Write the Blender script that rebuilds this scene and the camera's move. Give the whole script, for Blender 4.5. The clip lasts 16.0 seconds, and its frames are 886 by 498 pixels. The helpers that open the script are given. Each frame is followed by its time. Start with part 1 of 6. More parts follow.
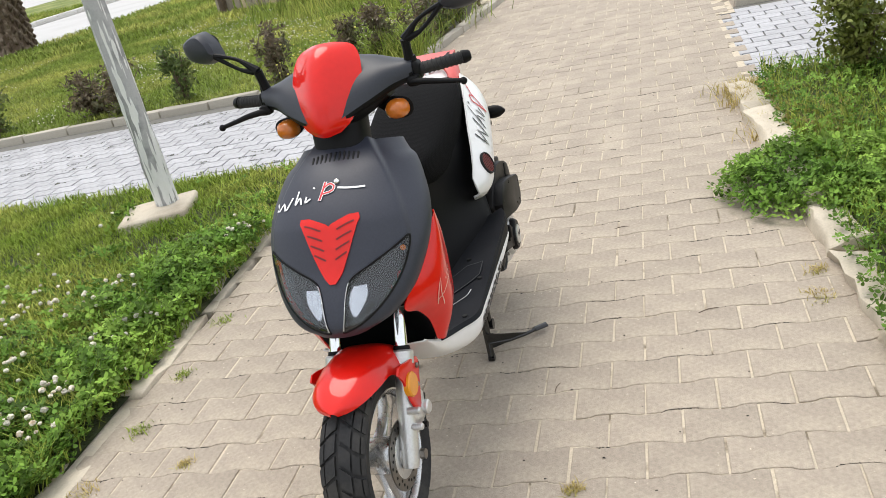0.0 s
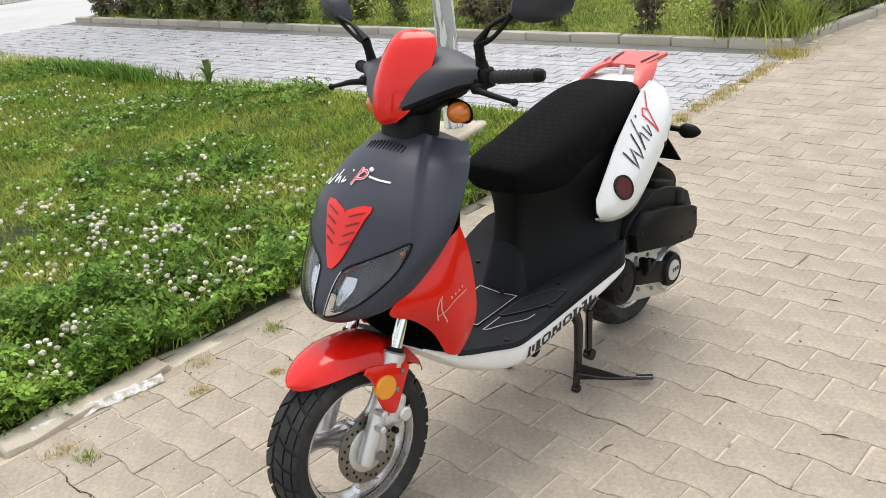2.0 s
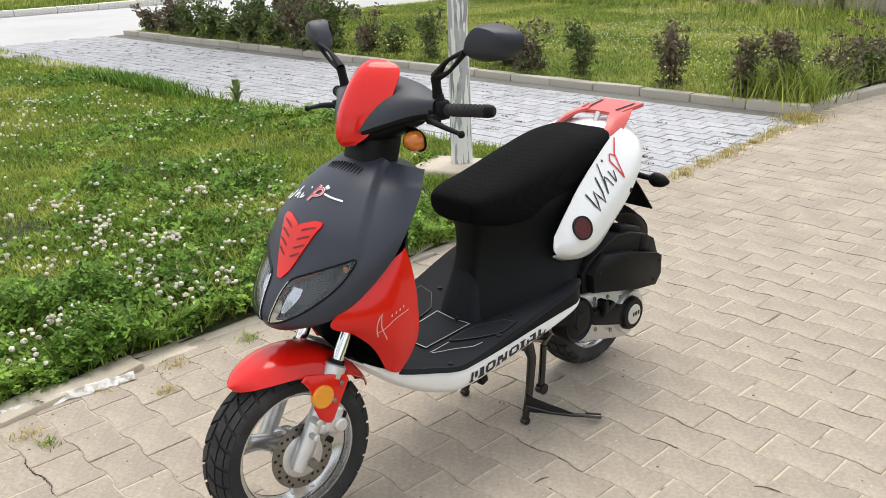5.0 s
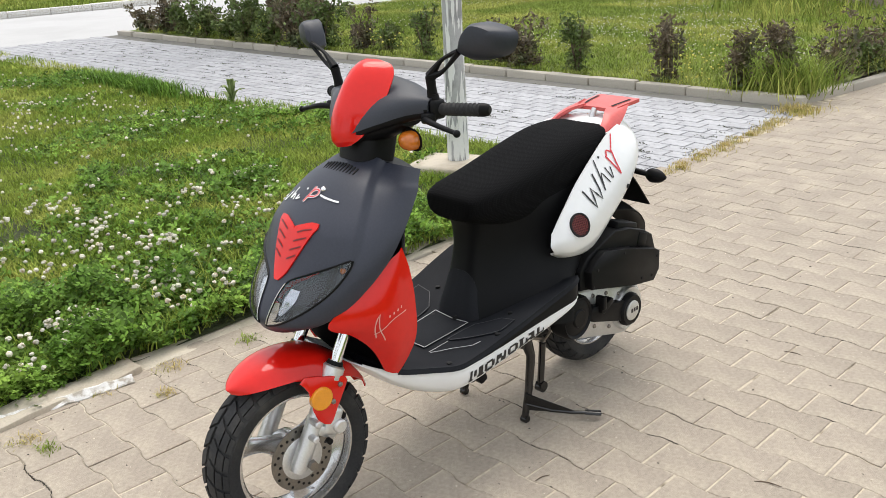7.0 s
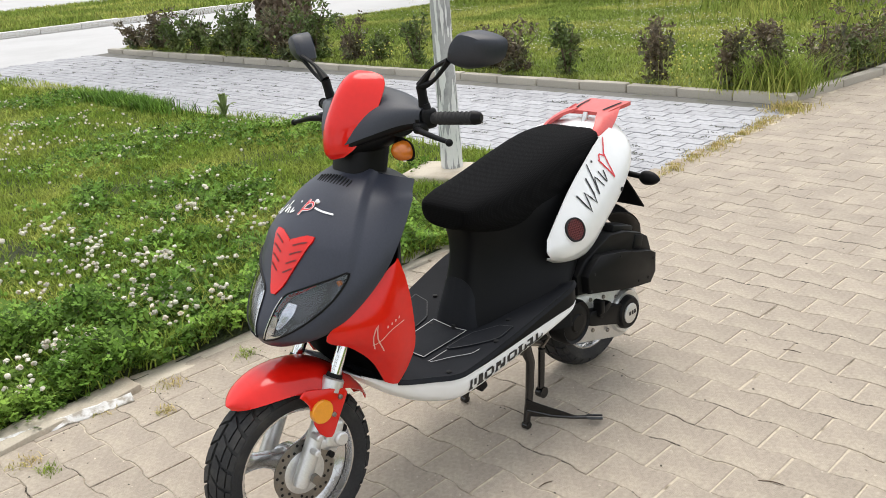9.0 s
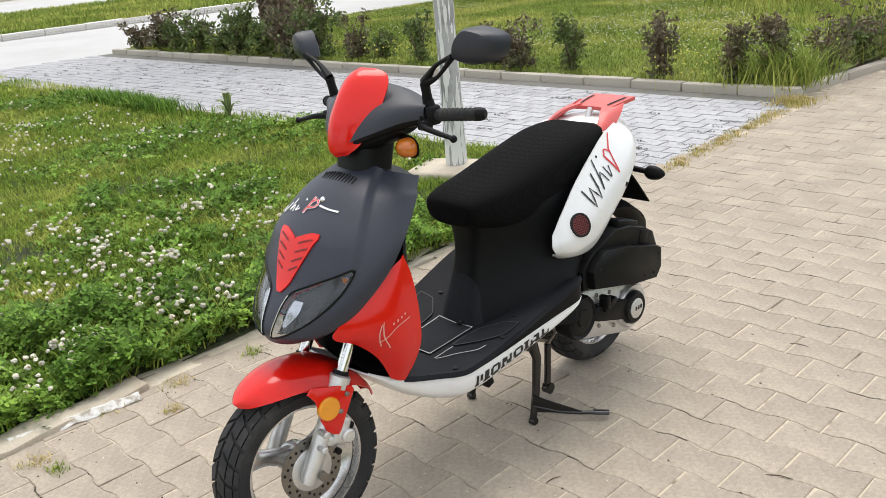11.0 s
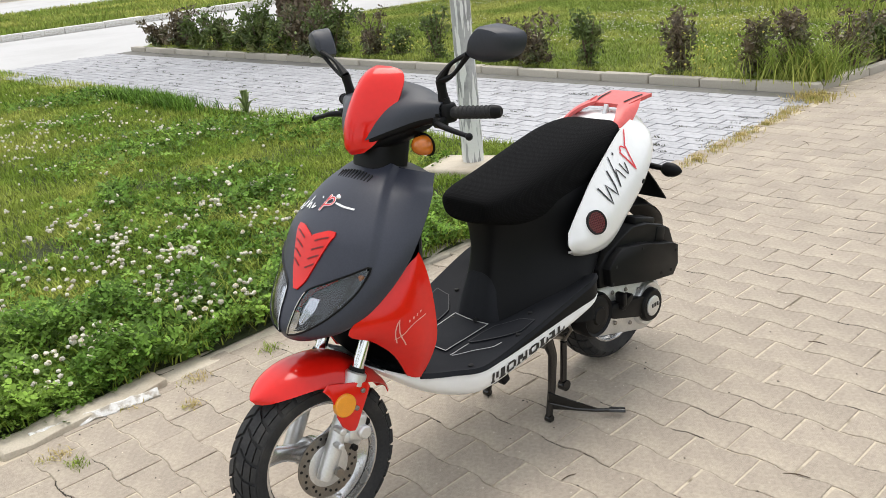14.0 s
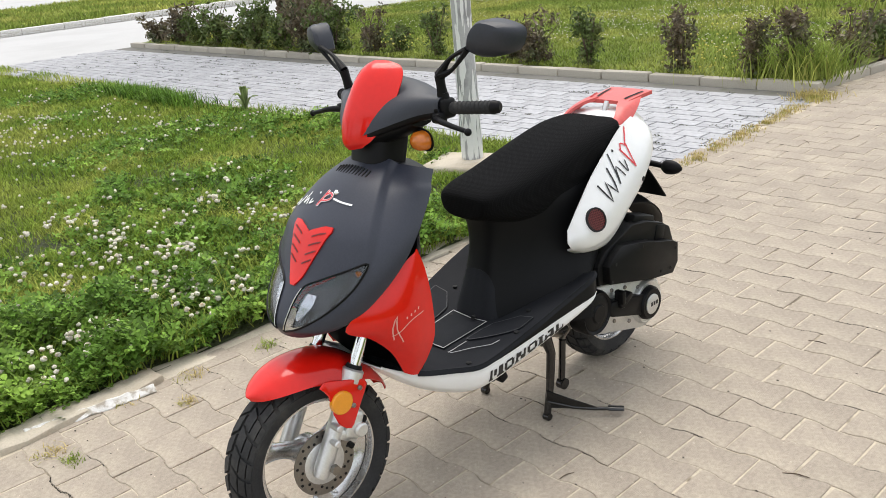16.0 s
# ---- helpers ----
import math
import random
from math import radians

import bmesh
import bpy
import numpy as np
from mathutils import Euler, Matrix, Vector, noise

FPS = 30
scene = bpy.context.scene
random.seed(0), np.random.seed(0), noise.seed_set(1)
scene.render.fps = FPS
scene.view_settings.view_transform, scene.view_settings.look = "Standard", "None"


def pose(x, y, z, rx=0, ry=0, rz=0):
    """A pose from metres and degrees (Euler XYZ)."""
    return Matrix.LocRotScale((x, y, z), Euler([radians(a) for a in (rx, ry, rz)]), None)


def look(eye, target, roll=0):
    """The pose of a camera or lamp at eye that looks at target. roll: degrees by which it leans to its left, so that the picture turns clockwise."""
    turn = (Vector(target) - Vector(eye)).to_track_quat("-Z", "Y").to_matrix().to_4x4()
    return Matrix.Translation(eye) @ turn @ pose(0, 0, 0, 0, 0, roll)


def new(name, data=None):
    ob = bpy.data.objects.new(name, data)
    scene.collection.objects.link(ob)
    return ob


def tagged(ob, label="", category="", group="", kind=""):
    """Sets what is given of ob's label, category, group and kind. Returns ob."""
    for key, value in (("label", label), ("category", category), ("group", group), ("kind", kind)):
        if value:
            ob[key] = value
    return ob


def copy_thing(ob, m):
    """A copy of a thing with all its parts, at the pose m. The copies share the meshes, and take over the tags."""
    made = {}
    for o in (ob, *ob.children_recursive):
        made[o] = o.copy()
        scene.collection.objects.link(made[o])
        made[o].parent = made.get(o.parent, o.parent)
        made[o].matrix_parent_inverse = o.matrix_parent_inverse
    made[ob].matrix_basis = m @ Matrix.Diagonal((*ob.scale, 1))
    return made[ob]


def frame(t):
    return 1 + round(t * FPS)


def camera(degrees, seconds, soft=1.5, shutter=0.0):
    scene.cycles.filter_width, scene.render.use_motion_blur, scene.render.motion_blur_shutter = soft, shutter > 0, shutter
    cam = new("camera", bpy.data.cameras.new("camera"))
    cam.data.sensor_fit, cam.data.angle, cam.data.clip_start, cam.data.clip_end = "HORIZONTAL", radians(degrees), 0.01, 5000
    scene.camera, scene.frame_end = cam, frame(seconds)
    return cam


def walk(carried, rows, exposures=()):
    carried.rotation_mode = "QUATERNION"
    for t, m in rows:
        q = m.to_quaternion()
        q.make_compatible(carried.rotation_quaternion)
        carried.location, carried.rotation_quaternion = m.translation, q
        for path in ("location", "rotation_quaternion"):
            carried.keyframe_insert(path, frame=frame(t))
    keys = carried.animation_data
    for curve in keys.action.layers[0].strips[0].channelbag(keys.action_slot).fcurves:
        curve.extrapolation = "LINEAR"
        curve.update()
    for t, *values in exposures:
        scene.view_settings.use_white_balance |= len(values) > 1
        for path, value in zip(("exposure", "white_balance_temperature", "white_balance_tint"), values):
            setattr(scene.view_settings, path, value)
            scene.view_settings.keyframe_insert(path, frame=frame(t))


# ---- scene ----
cam = camera(54.2, 16.0, soft=0.7)
PATH = [
    (0, (0.749, -1.571, 1.462), (0.234, 0.199, 0.685), -13.5),
    (0.5, (1.006, -1.279, 1.45), (0.281, 0.418, 0.678), -9.6),
    (1, (1.252, -1.024, 1.451), (0.225, 0.498, 0.659), -10.4),
    (1.5, (1.388, -0.932, 1.479), (0.098, 0.378, 0.693), -9.0),
    (2, (1.466, -1.028, 1.471), (0.166, 0.276, 0.69), -6.6),
    (2.5, (1.603, -1.001, 1.493), (0.333, 0.341, 0.73), -4.1),
    (3, (1.707, -0.961, 1.497), (0.413, 0.398, 0.808), -3.1),
    (3.5, (1.691, -0.96, 1.475), (0.325, 0.328, 0.786), -4.4),
    (4, (1.686, -0.963, 1.459), (0.315, 0.319, 0.768), -2.4),
    (4.2, (1.684, -0.962, 1.456), (0.315, 0.322, 0.763), -2.3),
    (6.5, (1.671, -0.953, 1.457), (0.303, 0.326, 0.756), -2.6),
    (7, (1.671, -0.949, 1.462), (0.308, 0.335, 0.758), -3.1),
    (7.5, (1.672, -0.942, 1.459), (0.311, 0.343, 0.756), -3.6),
    (8, (1.672, -0.94, 1.464), (0.308, 0.35, 0.774), -4.2),
    (8.5, (1.671, -0.946, 1.465), (0.309, 0.347, 0.778), -4.6),
    (11, (1.672, -0.947, 1.463), (0.303, 0.337, 0.77), -5.4),
    (11.5, (1.673, -0.944, 1.465), (0.291, 0.326, 0.773), -5.6),
    (12, (1.673, -0.943, 1.465), (0.29, 0.324, 0.772), -5.8),
    (12.5, (1.673, -0.944, 1.463), (0.293, 0.326, 0.769), -5.6),
    (13, (1.672, -0.942, 1.463), (0.29, 0.324, 0.767), -5.6),
    (13.5, (1.674, -0.944, 1.463), (0.287, 0.318, 0.768), -5.8),
    (14, (1.677, -0.947, 1.467), (0.283, 0.306, 0.77), -5.8),
    (14.5, (1.676, -0.945, 1.464), (0.273, 0.298, 0.767), -5.9),
    (15, (1.67, -0.944, 1.459), (0.272, 0.304, 0.761), -5.7),
    (15.5, (1.667, -0.946, 1.456), (0.271, 0.304, 0.756), -5.6),
    (16, (1.668, -0.936, 1.457), (0.276, 0.317, 0.756), -5.5),
]
walk(cam, [(t, look(eye, target, roll)) for t, eye, target, roll in PATH])

# ---- world, sun, exposure ----
world = bpy.data.worlds.new("overcast_sky")
scene.world = world
world.use_nodes = True
wn = world.node_tree.nodes
sky = wn.new("ShaderNodeTexSky")
sky.sky_type, sky.sun_disc = "NISHITA", False
sky.sun_elevation, sky.sun_rotation = radians(70), radians(-42)
sky.air_density, sky.dust_density, sky.ozone_density = 1.0, 4.0, 1.5
haze = wn.new("ShaderNodeMix")
haze.data_type = "RGBA"
haze.inputs[0].default_value = 0.72
haze.inputs[7].default_value = (9.0, 9.3, 9.6, 1)
world.node_tree.links.new(sky.outputs[0], haze.inputs[6])
world.node_tree.links.new(haze.outputs[2], wn["Background"].inputs[0])
wn["Background"].inputs[1].default_value = 0.105
sun_data = bpy.data.lights.new("sun", "SUN")
sun_data.energy, sun_data.angle, sun_data.color = 1.5, radians(40), (1.0, 0.95, 0.88)
sun = new("sun", sun_data)
sun.matrix_world = look((-2.0, 2.2, 8.0), (0, 0, 0))
scene.view_settings.exposure = 0.59


# ---- materials ----
def mat(name, base, rough=0.6, metal=0.0, vary=0.12, scale=6.0, fine=90.0, bump=0.1, dist=0.002, second=None, mix=(0.45, 0.65),
        coat=0.0, island=0.0, random_value=0.0, spec=0.5, mid=0.0, trans=0.0):
    """Two scales of noise over a base colour, with relief; optional second colour in stains, and a shade per island or per object."""
    m = bpy.data.materials.new(name)
    m.use_nodes = True
    n, l = m.node_tree.nodes, m.node_tree.links
    b = n["Principled BSDF"]
    b.inputs["Metallic"].default_value = metal
    b.inputs["Coat Weight"].default_value = coat
    b.inputs["Coat Roughness"].default_value = 0.035
    b.inputs["Specular IOR Level"].default_value = spec
    co = n.new("ShaderNodeTexCoord")
    big, small = n.new("ShaderNodeTexNoise"), n.new("ShaderNodeTexNoise")
    for t, s, d in ((big, scale, 4.0), (small, fine, 3.0)):
        t.inputs["Scale"].default_value, t.inputs["Detail"].default_value = s, d
        l.new(co.outputs["Object"], t.inputs["Vector"])
    col = n.new("ShaderNodeRGB")
    col.outputs[0].default_value = (*base, 1)
    out = col.outputs[0]
    if second:
        ramp = n.new("ShaderNodeMapRange")
        ramp.inputs[1].default_value, ramp.inputs[2].default_value = mix
        l.new(big.outputs[0], ramp.inputs[0])
        mx = n.new("ShaderNodeMix")
        mx.data_type = "RGBA"
        l.new(ramp.outputs[0], mx.inputs[0])
        l.new(out, mx.inputs[6])
        mx.inputs[7].default_value = (*second, 1)
        out = mx.outputs[2]
    add = n.new("ShaderNodeMath")
    add.operation = "ADD"
    l.new(big.outputs[0], add.inputs[0])
    l.new(small.outputs[0], add.inputs[1])
    val = n.new("ShaderNodeMapRange")
    val.inputs[1].default_value, val.inputs[2].default_value = 0.6, 1.4
    val.inputs[3].default_value, val.inputs[4].default_value = 1 - vary, 1 + vary
    l.new(add.outputs[0], val.inputs[0])
    shade = val.outputs[0]
    if mid:
        spots = n.new("ShaderNodeTexNoise")
        spots.inputs["Scale"].default_value, spots.inputs["Detail"].default_value = mid, 6.0
        l.new(co.outputs["Object"], spots.inputs["Vector"])
        dots = n.new("ShaderNodeMapRange")
        dots.inputs[1].default_value, dots.inputs[2].default_value, dots.inputs[3].default_value, dots.inputs[4].default_value = 0.32, 0.68, 0.86, 1.10
        l.new(spots.outputs[0], dots.inputs[0])
        both = n.new("ShaderNodeMath")
        both.operation = "MULTIPLY"
        l.new(shade, both.inputs[0])
        l.new(dots.outputs[0], both.inputs[1])
        shade = both.outputs[0]
    for amount, kind, socket in ((island, "ShaderNodeNewGeometry", "Random Per Island"), (random_value, "ShaderNodeObjectInfo", "Random")):
        if amount:
            src = n.new(kind)
            rng = n.new("ShaderNodeMapRange")
            rng.inputs[3].default_value, rng.inputs[4].default_value = 1 - amount, 1 + amount
            l.new(src.outputs[socket], rng.inputs[0])
            mul = n.new("ShaderNodeMath")
            mul.operation = "MULTIPLY"
            l.new(shade, mul.inputs[0])
            l.new(rng.outputs[0], mul.inputs[1])
            shade = mul.outputs[0]
    hsv = n.new("ShaderNodeHueSaturation")
    l.new(out, hsv.inputs["Color"])
    l.new(shade, hsv.inputs["Value"])
    l.new(hsv.outputs[0], b.inputs["Base Color"])
    if trans:
        tr = n.new("ShaderNodeBsdfTranslucent")
        ms = n.new("ShaderNodeMixShader")
        ms.inputs[0].default_value = trans
        l.new(hsv.outputs[0], tr.inputs[0])
        l.new(b.outputs[0], ms.inputs[1])
        l.new(tr.outputs[0], ms.inputs[2])
        l.new(ms.outputs[0], n["Material Output"].inputs[0])
    rr = n.new("ShaderNodeMapRange")
    rr.inputs[3].default_value, rr.inputs[4].default_value = max(0.02, rough - 0.08), min(1.0, rough + 0.08)
    l.new(big.outputs[0], rr.inputs[0])
    l.new(rr.outputs[0], b.inputs["Roughness"])
    if bump:
        bp = n.new("ShaderNodeBump")
        bp.inputs["Strength"].default_value, bp.inputs["Distance"].default_value = bump, dist
        l.new(small.outputs[0], bp.inputs["Height"])
        l.new(bp.outputs[0], b.inputs["Normal"])
    return m


def weave(name, base, rough, pitch):
    """Knitted cover: rows of loops in relief, their lit crowns and shaded gaps put into the colour."""
    m = mat(name, base, rough, vary=0.2, scale=9, fine=300, bump=0, spec=0.1)
    n, l = m.node_tree.nodes, m.node_tree.links
    b = n["Principled BSDF"]
    co = n.new("ShaderNodeTexCoord")
    vor = n.new("ShaderNodeTexVoronoi")
    vor.inputs["Scale"].default_value, vor.inputs["Randomness"].default_value = 1 / pitch, 0.12
    l.new(co.outputs["Object"], vor.inputs["Vector"])
    crown = n.new("ShaderNodeMapRange")
    crown.inputs[1].default_value, crown.inputs[2].default_value, crown.inputs[3].default_value, crown.inputs[4].default_value = 0.15, 0.6, 1.5, 0.6
    l.new(vor.outputs["Distance"], crown.inputs[0])
    tone = n.new("ShaderNodeHueSaturation")
    l.new(b.inputs["Base Color"].links[0].from_socket, tone.inputs["Color"])
    l.new(crown.outputs[0], tone.inputs["Value"])
    l.new(tone.outputs[0], b.inputs["Base Color"])
    bp = n.new("ShaderNodeBump")
    bp.invert = True
    bp.inputs["Strength"].default_value, bp.inputs["Distance"].default_value = 0.6, 0.002
    l.new(vor.outputs["Distance"], bp.inputs["Height"])
    l.new(bp.outputs[0], b.inputs["Normal"])
    return m


def clear(name, tint, rough=0.03):
    m = bpy.data.materials.new(name)
    m.use_nodes = True
    b = m.node_tree.nodes["Principled BSDF"]
    b.inputs["Base Color"].default_value = (*tint, 1)
    b.inputs["Roughness"].default_value, b.inputs["Transmission Weight"].default_value, b.inputs["IOR"].default_value = rough, 1.0, 1.5
    return m


M = {
    "red": mat("red_paint", (0.66, 0.010, 0.005), 0.42, vary=0.06, scale=3, fine=60, bump=0.01, coat=0.8, spec=0.06),
    "red_faded": mat("faded_red_plastic", (0.60, 0.10, 0.09), 0.4, vary=0.10, scale=8, bump=0.03),
    "black": mat("matt_black_paint", (0.031, 0.034, 0.048), 0.42, vary=0.18, scale=4, fine=220, bump=0.05, dist=0.0006, spec=0.4),
    "plastic": mat("black_plastic", (0.0042, 0.0042, 0.0047), 0.48, vary=0.2, scale=12, fine=300, bump=0.12, dist=0.0006, spec=0.17),
    "grey_plastic": mat("charcoal_plastic", (0.024, 0.027, 0.036), 0.45, vary=0.15, scale=5, fine=240, bump=0.06, dist=0.0006, spec=0.42),
    "seat": weave("black_mesh_fabric", (0.0052, 0.0052, 0.0056), 0.95, 0.0052),
    "board_plastic": mat("ribbed_floor_plastic", (0.011, 0.012, 0.0155), 0.75, vary=0.2, scale=6, fine=240, bump=0.08, dist=0.0006, spec=0.20, second=(0.017, 0.018, 0.021), mix=(0.5, 0.75)),
    "pad_line": mat("grey_plastic_edge", (0.055, 0.056, 0.060), 0.6, vary=0.3, scale=30, fine=200, bump=0),
    "grey_cover": mat("dull_charcoal_plastic", (0.017, 0.0178, 0.0210), 0.75, vary=0.2, scale=6, fine=240, bump=0.08, dist=0.0006, spec=0.2),
    "red_shade": mat("shaded_red_groove", (0.13, 0.006, 0.005), 0.5, vary=0.06, bump=0),
    "body_black": mat("grained_black_plastic", (0.0055, 0.0056, 0.0062), 0.55, vary=0.2, scale=8, fine=260, bump=0.12, dist=0.0006, spec=0.16),
    "gloss_black": mat("chipped_gloss_black_steel", (0.004, 0.004, 0.0045), 0.16, vary=0.2, scale=20, fine=200, bump=0.08, dist=0.0006, spec=0.6),
    "pale_grit": mat("pale_sand_grains", (0.60, 0.53, 0.43), 0.95, vary=0.15, bump=0, island=0.3),
    "white": mat("white_paint", (0.80, 0.80, 0.80), 0.3, vary=0.03, scale=4, fine=50, bump=0.01, coat=0.25, second=(0.74, 0.73, 0.70), mix=(0.55, 0.8)),
    "rubber": mat("tyre_rubber", (0.028, 0.028, 0.029), 0.75, vary=0.3, scale=14, fine=160, bump=0.2, dist=0.001, second=(0.050, 0.047, 0.043), mix=(0.48, 0.78), spec=0.25),
    "rim": mat("silver_alloy", (0.60, 0.60, 0.60), 0.26, 0.95, vary=0.12, scale=14, fine=150, bump=0.05, dist=0.0005, second=(0.42, 0.40, 0.37), mix=(0.5, 0.8)),
    "steel": mat("brushed_steel", (0.24, 0.225, 0.205), 0.34, 0.9, vary=0.2, scale=30, fine=220, bump=0.06, dist=0.0004, second=(0.26, 0.22, 0.18), mix=(0.5, 0.8)),
    "chrome": mat("chrome", (0.82, 0.82, 0.82), 0.1, 1.0, vary=0.05, bump=0),
    "alloy": mat("cast_aluminium", (0.66, 0.66, 0.65), 0.38, 0.75, vary=0.12, scale=20, fine=200, bump=0.12, dist=0.0006),
    "amber": mat("amber_plastic", (0.55, 0.15, 0.016), 0.15, vary=0.15, scale=30, fine=120, bump=0.2, dist=0.001, coat=0.5),
    "amber_flat": mat("amber_reflector", (0.78, 0.30, 0.012), 0.2, vary=0.08, scale=60, fine=400, bump=0.3, dist=0.0006, coat=0.4),
    # near-black of screws; also the shade put into holes, slits and vents
    "dark": mat("hole_shade_and_screw_black", (0.004, 0.004, 0.004), 0.8, bump=0),
    "bulb": mat("lamp_reflector", (0.85, 0.85, 0.85), 0.12, 1.0, vary=0.1, scale=40, bump=0.2, dist=0.002),
    "lamp_dark": mat("smoked_lamp_bowl", (0.030, 0.031, 0.033), 0.42, 0.2, vary=0.1, scale=5, fine=9, bump=0),
    "glass": clear("lamp_glass", (0.75, 0.77, 0.8)),
    "mirror": mat("mirror_glass", (0.85, 0.86, 0.87), 0.03, 1.0, vary=0.0, bump=0),
    "ink_white": mat("white_lettering", (0.82, 0.82, 0.82), 0.4, vary=0.05, bump=0),
    "ink_black": mat("black_lettering", (0.012, 0.012, 0.014), 0.4, vary=0.05, bump=0),
    "ink_red": mat("red_lettering", (0.62, 0.03, 0.04), 0.35, vary=0.05, bump=0),
    "ink_pink": mat("pale_pink_lettering", (0.70, 0.36, 0.30), 0.4, vary=0.05, bump=0),
    "vent_red": mat("red_mesh_vent", (0.14, 0.012, 0.01), 0.4, vary=0.3, scale=300, fine=600, bump=0.5, dist=0.001),
    "paver": mat("tan_concrete_paver", (0.366, 0.312, 0.251), 0.9, vary=0.16, mid=70.0, scale=5.0, fine=260, bump=0.9, dist=0.003, second=(0.395, 0.340, 0.270), mix=(0.44, 0.66), random_value=0.05, island=0.05),
    "paver_grey": mat("grey_concrete_paver", (0.40, 0.40, 0.415), 0.9, vary=0.16, mid=22.0, scale=2.5, fine=150, bump=0.35, dist=0.0015, second=(0.345, 0.345, 0.36), mix=(0.45, 0.75), random_value=0.09, island=0.09),
    "joint": mat("sandy_joint_fill", (0.52, 0.45, 0.345), 0.95, vary=0.25, scale=7, fine=220, bump=0.5, dist=0.003, second=(0.17, 0.14, 0.10), mix=(0.55, 0.66)),
    "joint_grey": mat("grey_joint_fill", (0.16, 0.155, 0.14), 0.95, vary=0.25, scale=7, fine=220, bump=0.5, dist=0.003, second=(0.11, 0.11, 0.085), mix=(0.5, 0.7)),
    "kerb": mat("worn_concrete_kerb", (0.53, 0.47, 0.375), 0.92, vary=0.15, scale=6, fine=120, bump=0.6, dist=0.004, second=(0.34, 0.285, 0.215), mix=(0.45, 0.7), random_value=0.10),
    "kerb_grey": mat("grey_concrete_kerb", (0.41, 0.375, 0.315), 0.92, vary=0.14, scale=3, fine=120, bump=0.4, dist=0.003, second=(0.31, 0.275, 0.22), mix=(0.5, 0.75), random_value=0.10),
    "whitewash": mat("flaking_whitewash", (0.74, 0.73, 0.70), 0.9, vary=0.15, scale=34, fine=90, bump=0.5, dist=0.002, second=(0.40, 0.36, 0.30), mix=(0.46, 0.60)),
    "soil": mat("turf_soil", (0.040, 0.050, 0.016), 0.95, vary=0.35, scale=5, fine=60, bump=0.8, dist=0.02, second=(0.10, 0.095, 0.04), mix=(0.52, 0.72)),
    "lawn": mat("lawn_turf", (0.15, 0.20, 0.04), 0.95, vary=0.35, scale=0.9, fine=34, bump=0.9, dist=0.05, second=(0.25, 0.26, 0.08), mix=(0.42, 0.68)),
    "road": mat("pale_asphalt", (0.47, 0.465, 0.46), 0.9, vary=0.05, scale=0.7, fine=40, bump=0.3, dist=0.004, second=(0.42, 0.415, 0.41)),
    "sand": mat("pale_ground", (0.42, 0.37, 0.31), 0.95, vary=0.12, scale=0.3, fine=8, bump=0.3, dist=0.02, second=(0.33, 0.32, 0.24)),
    "grass": mat("grass_blades", (0.210, 0.298, 0.046), 0.6, vary=0.25, scale=1.1, fine=6, bump=0, island=0.45, second=(0.345, 0.375, 0.085), mix=(0.45, 0.62), spec=0.05, trans=0.25),
    "grass_far": mat("far_grass_blades", (0.215, 0.285, 0.058), 0.6, vary=0.28, scale=0.7, fine=3, bump=0, island=0.45, second=(0.36, 0.37, 0.10), mix=(0.46, 0.62), spec=0.05, trans=0.25),
    "grass_dry": mat("dry_grass", (0.50, 0.40, 0.16), 0.7, vary=0.2, scale=6, fine=30, bump=0, island=0.3, second=(0.34, 0.33, 0.10), spec=0.25, trans=0.3),
    "clover": mat("clover_leaves", (0.115, 0.215, 0.034), 0.55, vary=0.25, scale=3.5, fine=30, bump=0, island=0.65, second=(0.205, 0.320, 0.055), spec=0.10, trans=0.25),
    "blossom": mat("white_clover_heads", (0.74, 0.70, 0.60), 0.9, vary=0.2, scale=60, fine=300, bump=0.3, island=0.28, second=(0.46, 0.36, 0.25), mix=(0.50, 0.68), trans=0.15, spec=0.1),
    "petal": mat("white_petals", (0.66, 0.64, 0.52), 0.7, vary=0.06, bump=0, island=0.15, trans=0.2),
    "yellow": mat("yellow_petals", (0.62, 0.56, 0.12), 0.6, vary=0.1, bump=0, island=0.2, trans=0.2),
    "weed_leaf": mat("pale_weed_leaves", (0.24, 0.30, 0.12), 0.6, vary=0.2, scale=20, fine=90, bump=0.1, spec=0.2, trans=0.2),
    "shrub": mat("rose_leaves", (0.115, 0.162, 0.046), 0.5, vary=0.25, scale=3, fine=30, bump=0, island=0.45, second=(0.16, 0.17, 0.06), spec=0.3, trans=0.25),
    "shrub_red": mat("reddish_rose_leaves", (0.145, 0.112, 0.068), 0.5, vary=0.25, scale=3, fine=30, bump=0, island=0.5, second=(0.09, 0.12, 0.045), spec=0.4, trans=0.25),
    "thuja": mat("yellow_green_conifer", (0.19, 0.21, 0.045), 0.6, vary=0.3, scale=6, fine=40, bump=0, island=0.4, second=(0.11, 0.15, 0.035), spec=0.3, trans=0.25),
    "bark": mat("brown_bark", (0.11, 0.075, 0.05), 0.9, vary=0.3, scale=8, fine=60, bump=0.8, dist=0.01, second=(0.19, 0.15, 0.11), island=0.25),
    "iron": mat("rusty_grey_iron", (0.17, 0.155, 0.14), 0.5, 0.6, vary=0.25, scale=30, fine=200, bump=0.15, dist=0.0006, second=(0.12, 0.085, 0.06)),
    "crumb": mat("soil_crumbs", (0.05, 0.042, 0.034), 0.95, vary=0.3, bump=0, island=0.4),
    "moss": mat("dark_moss", (0.075, 0.08, 0.05), 0.9, vary=0.3, bump=0, island=0.4),
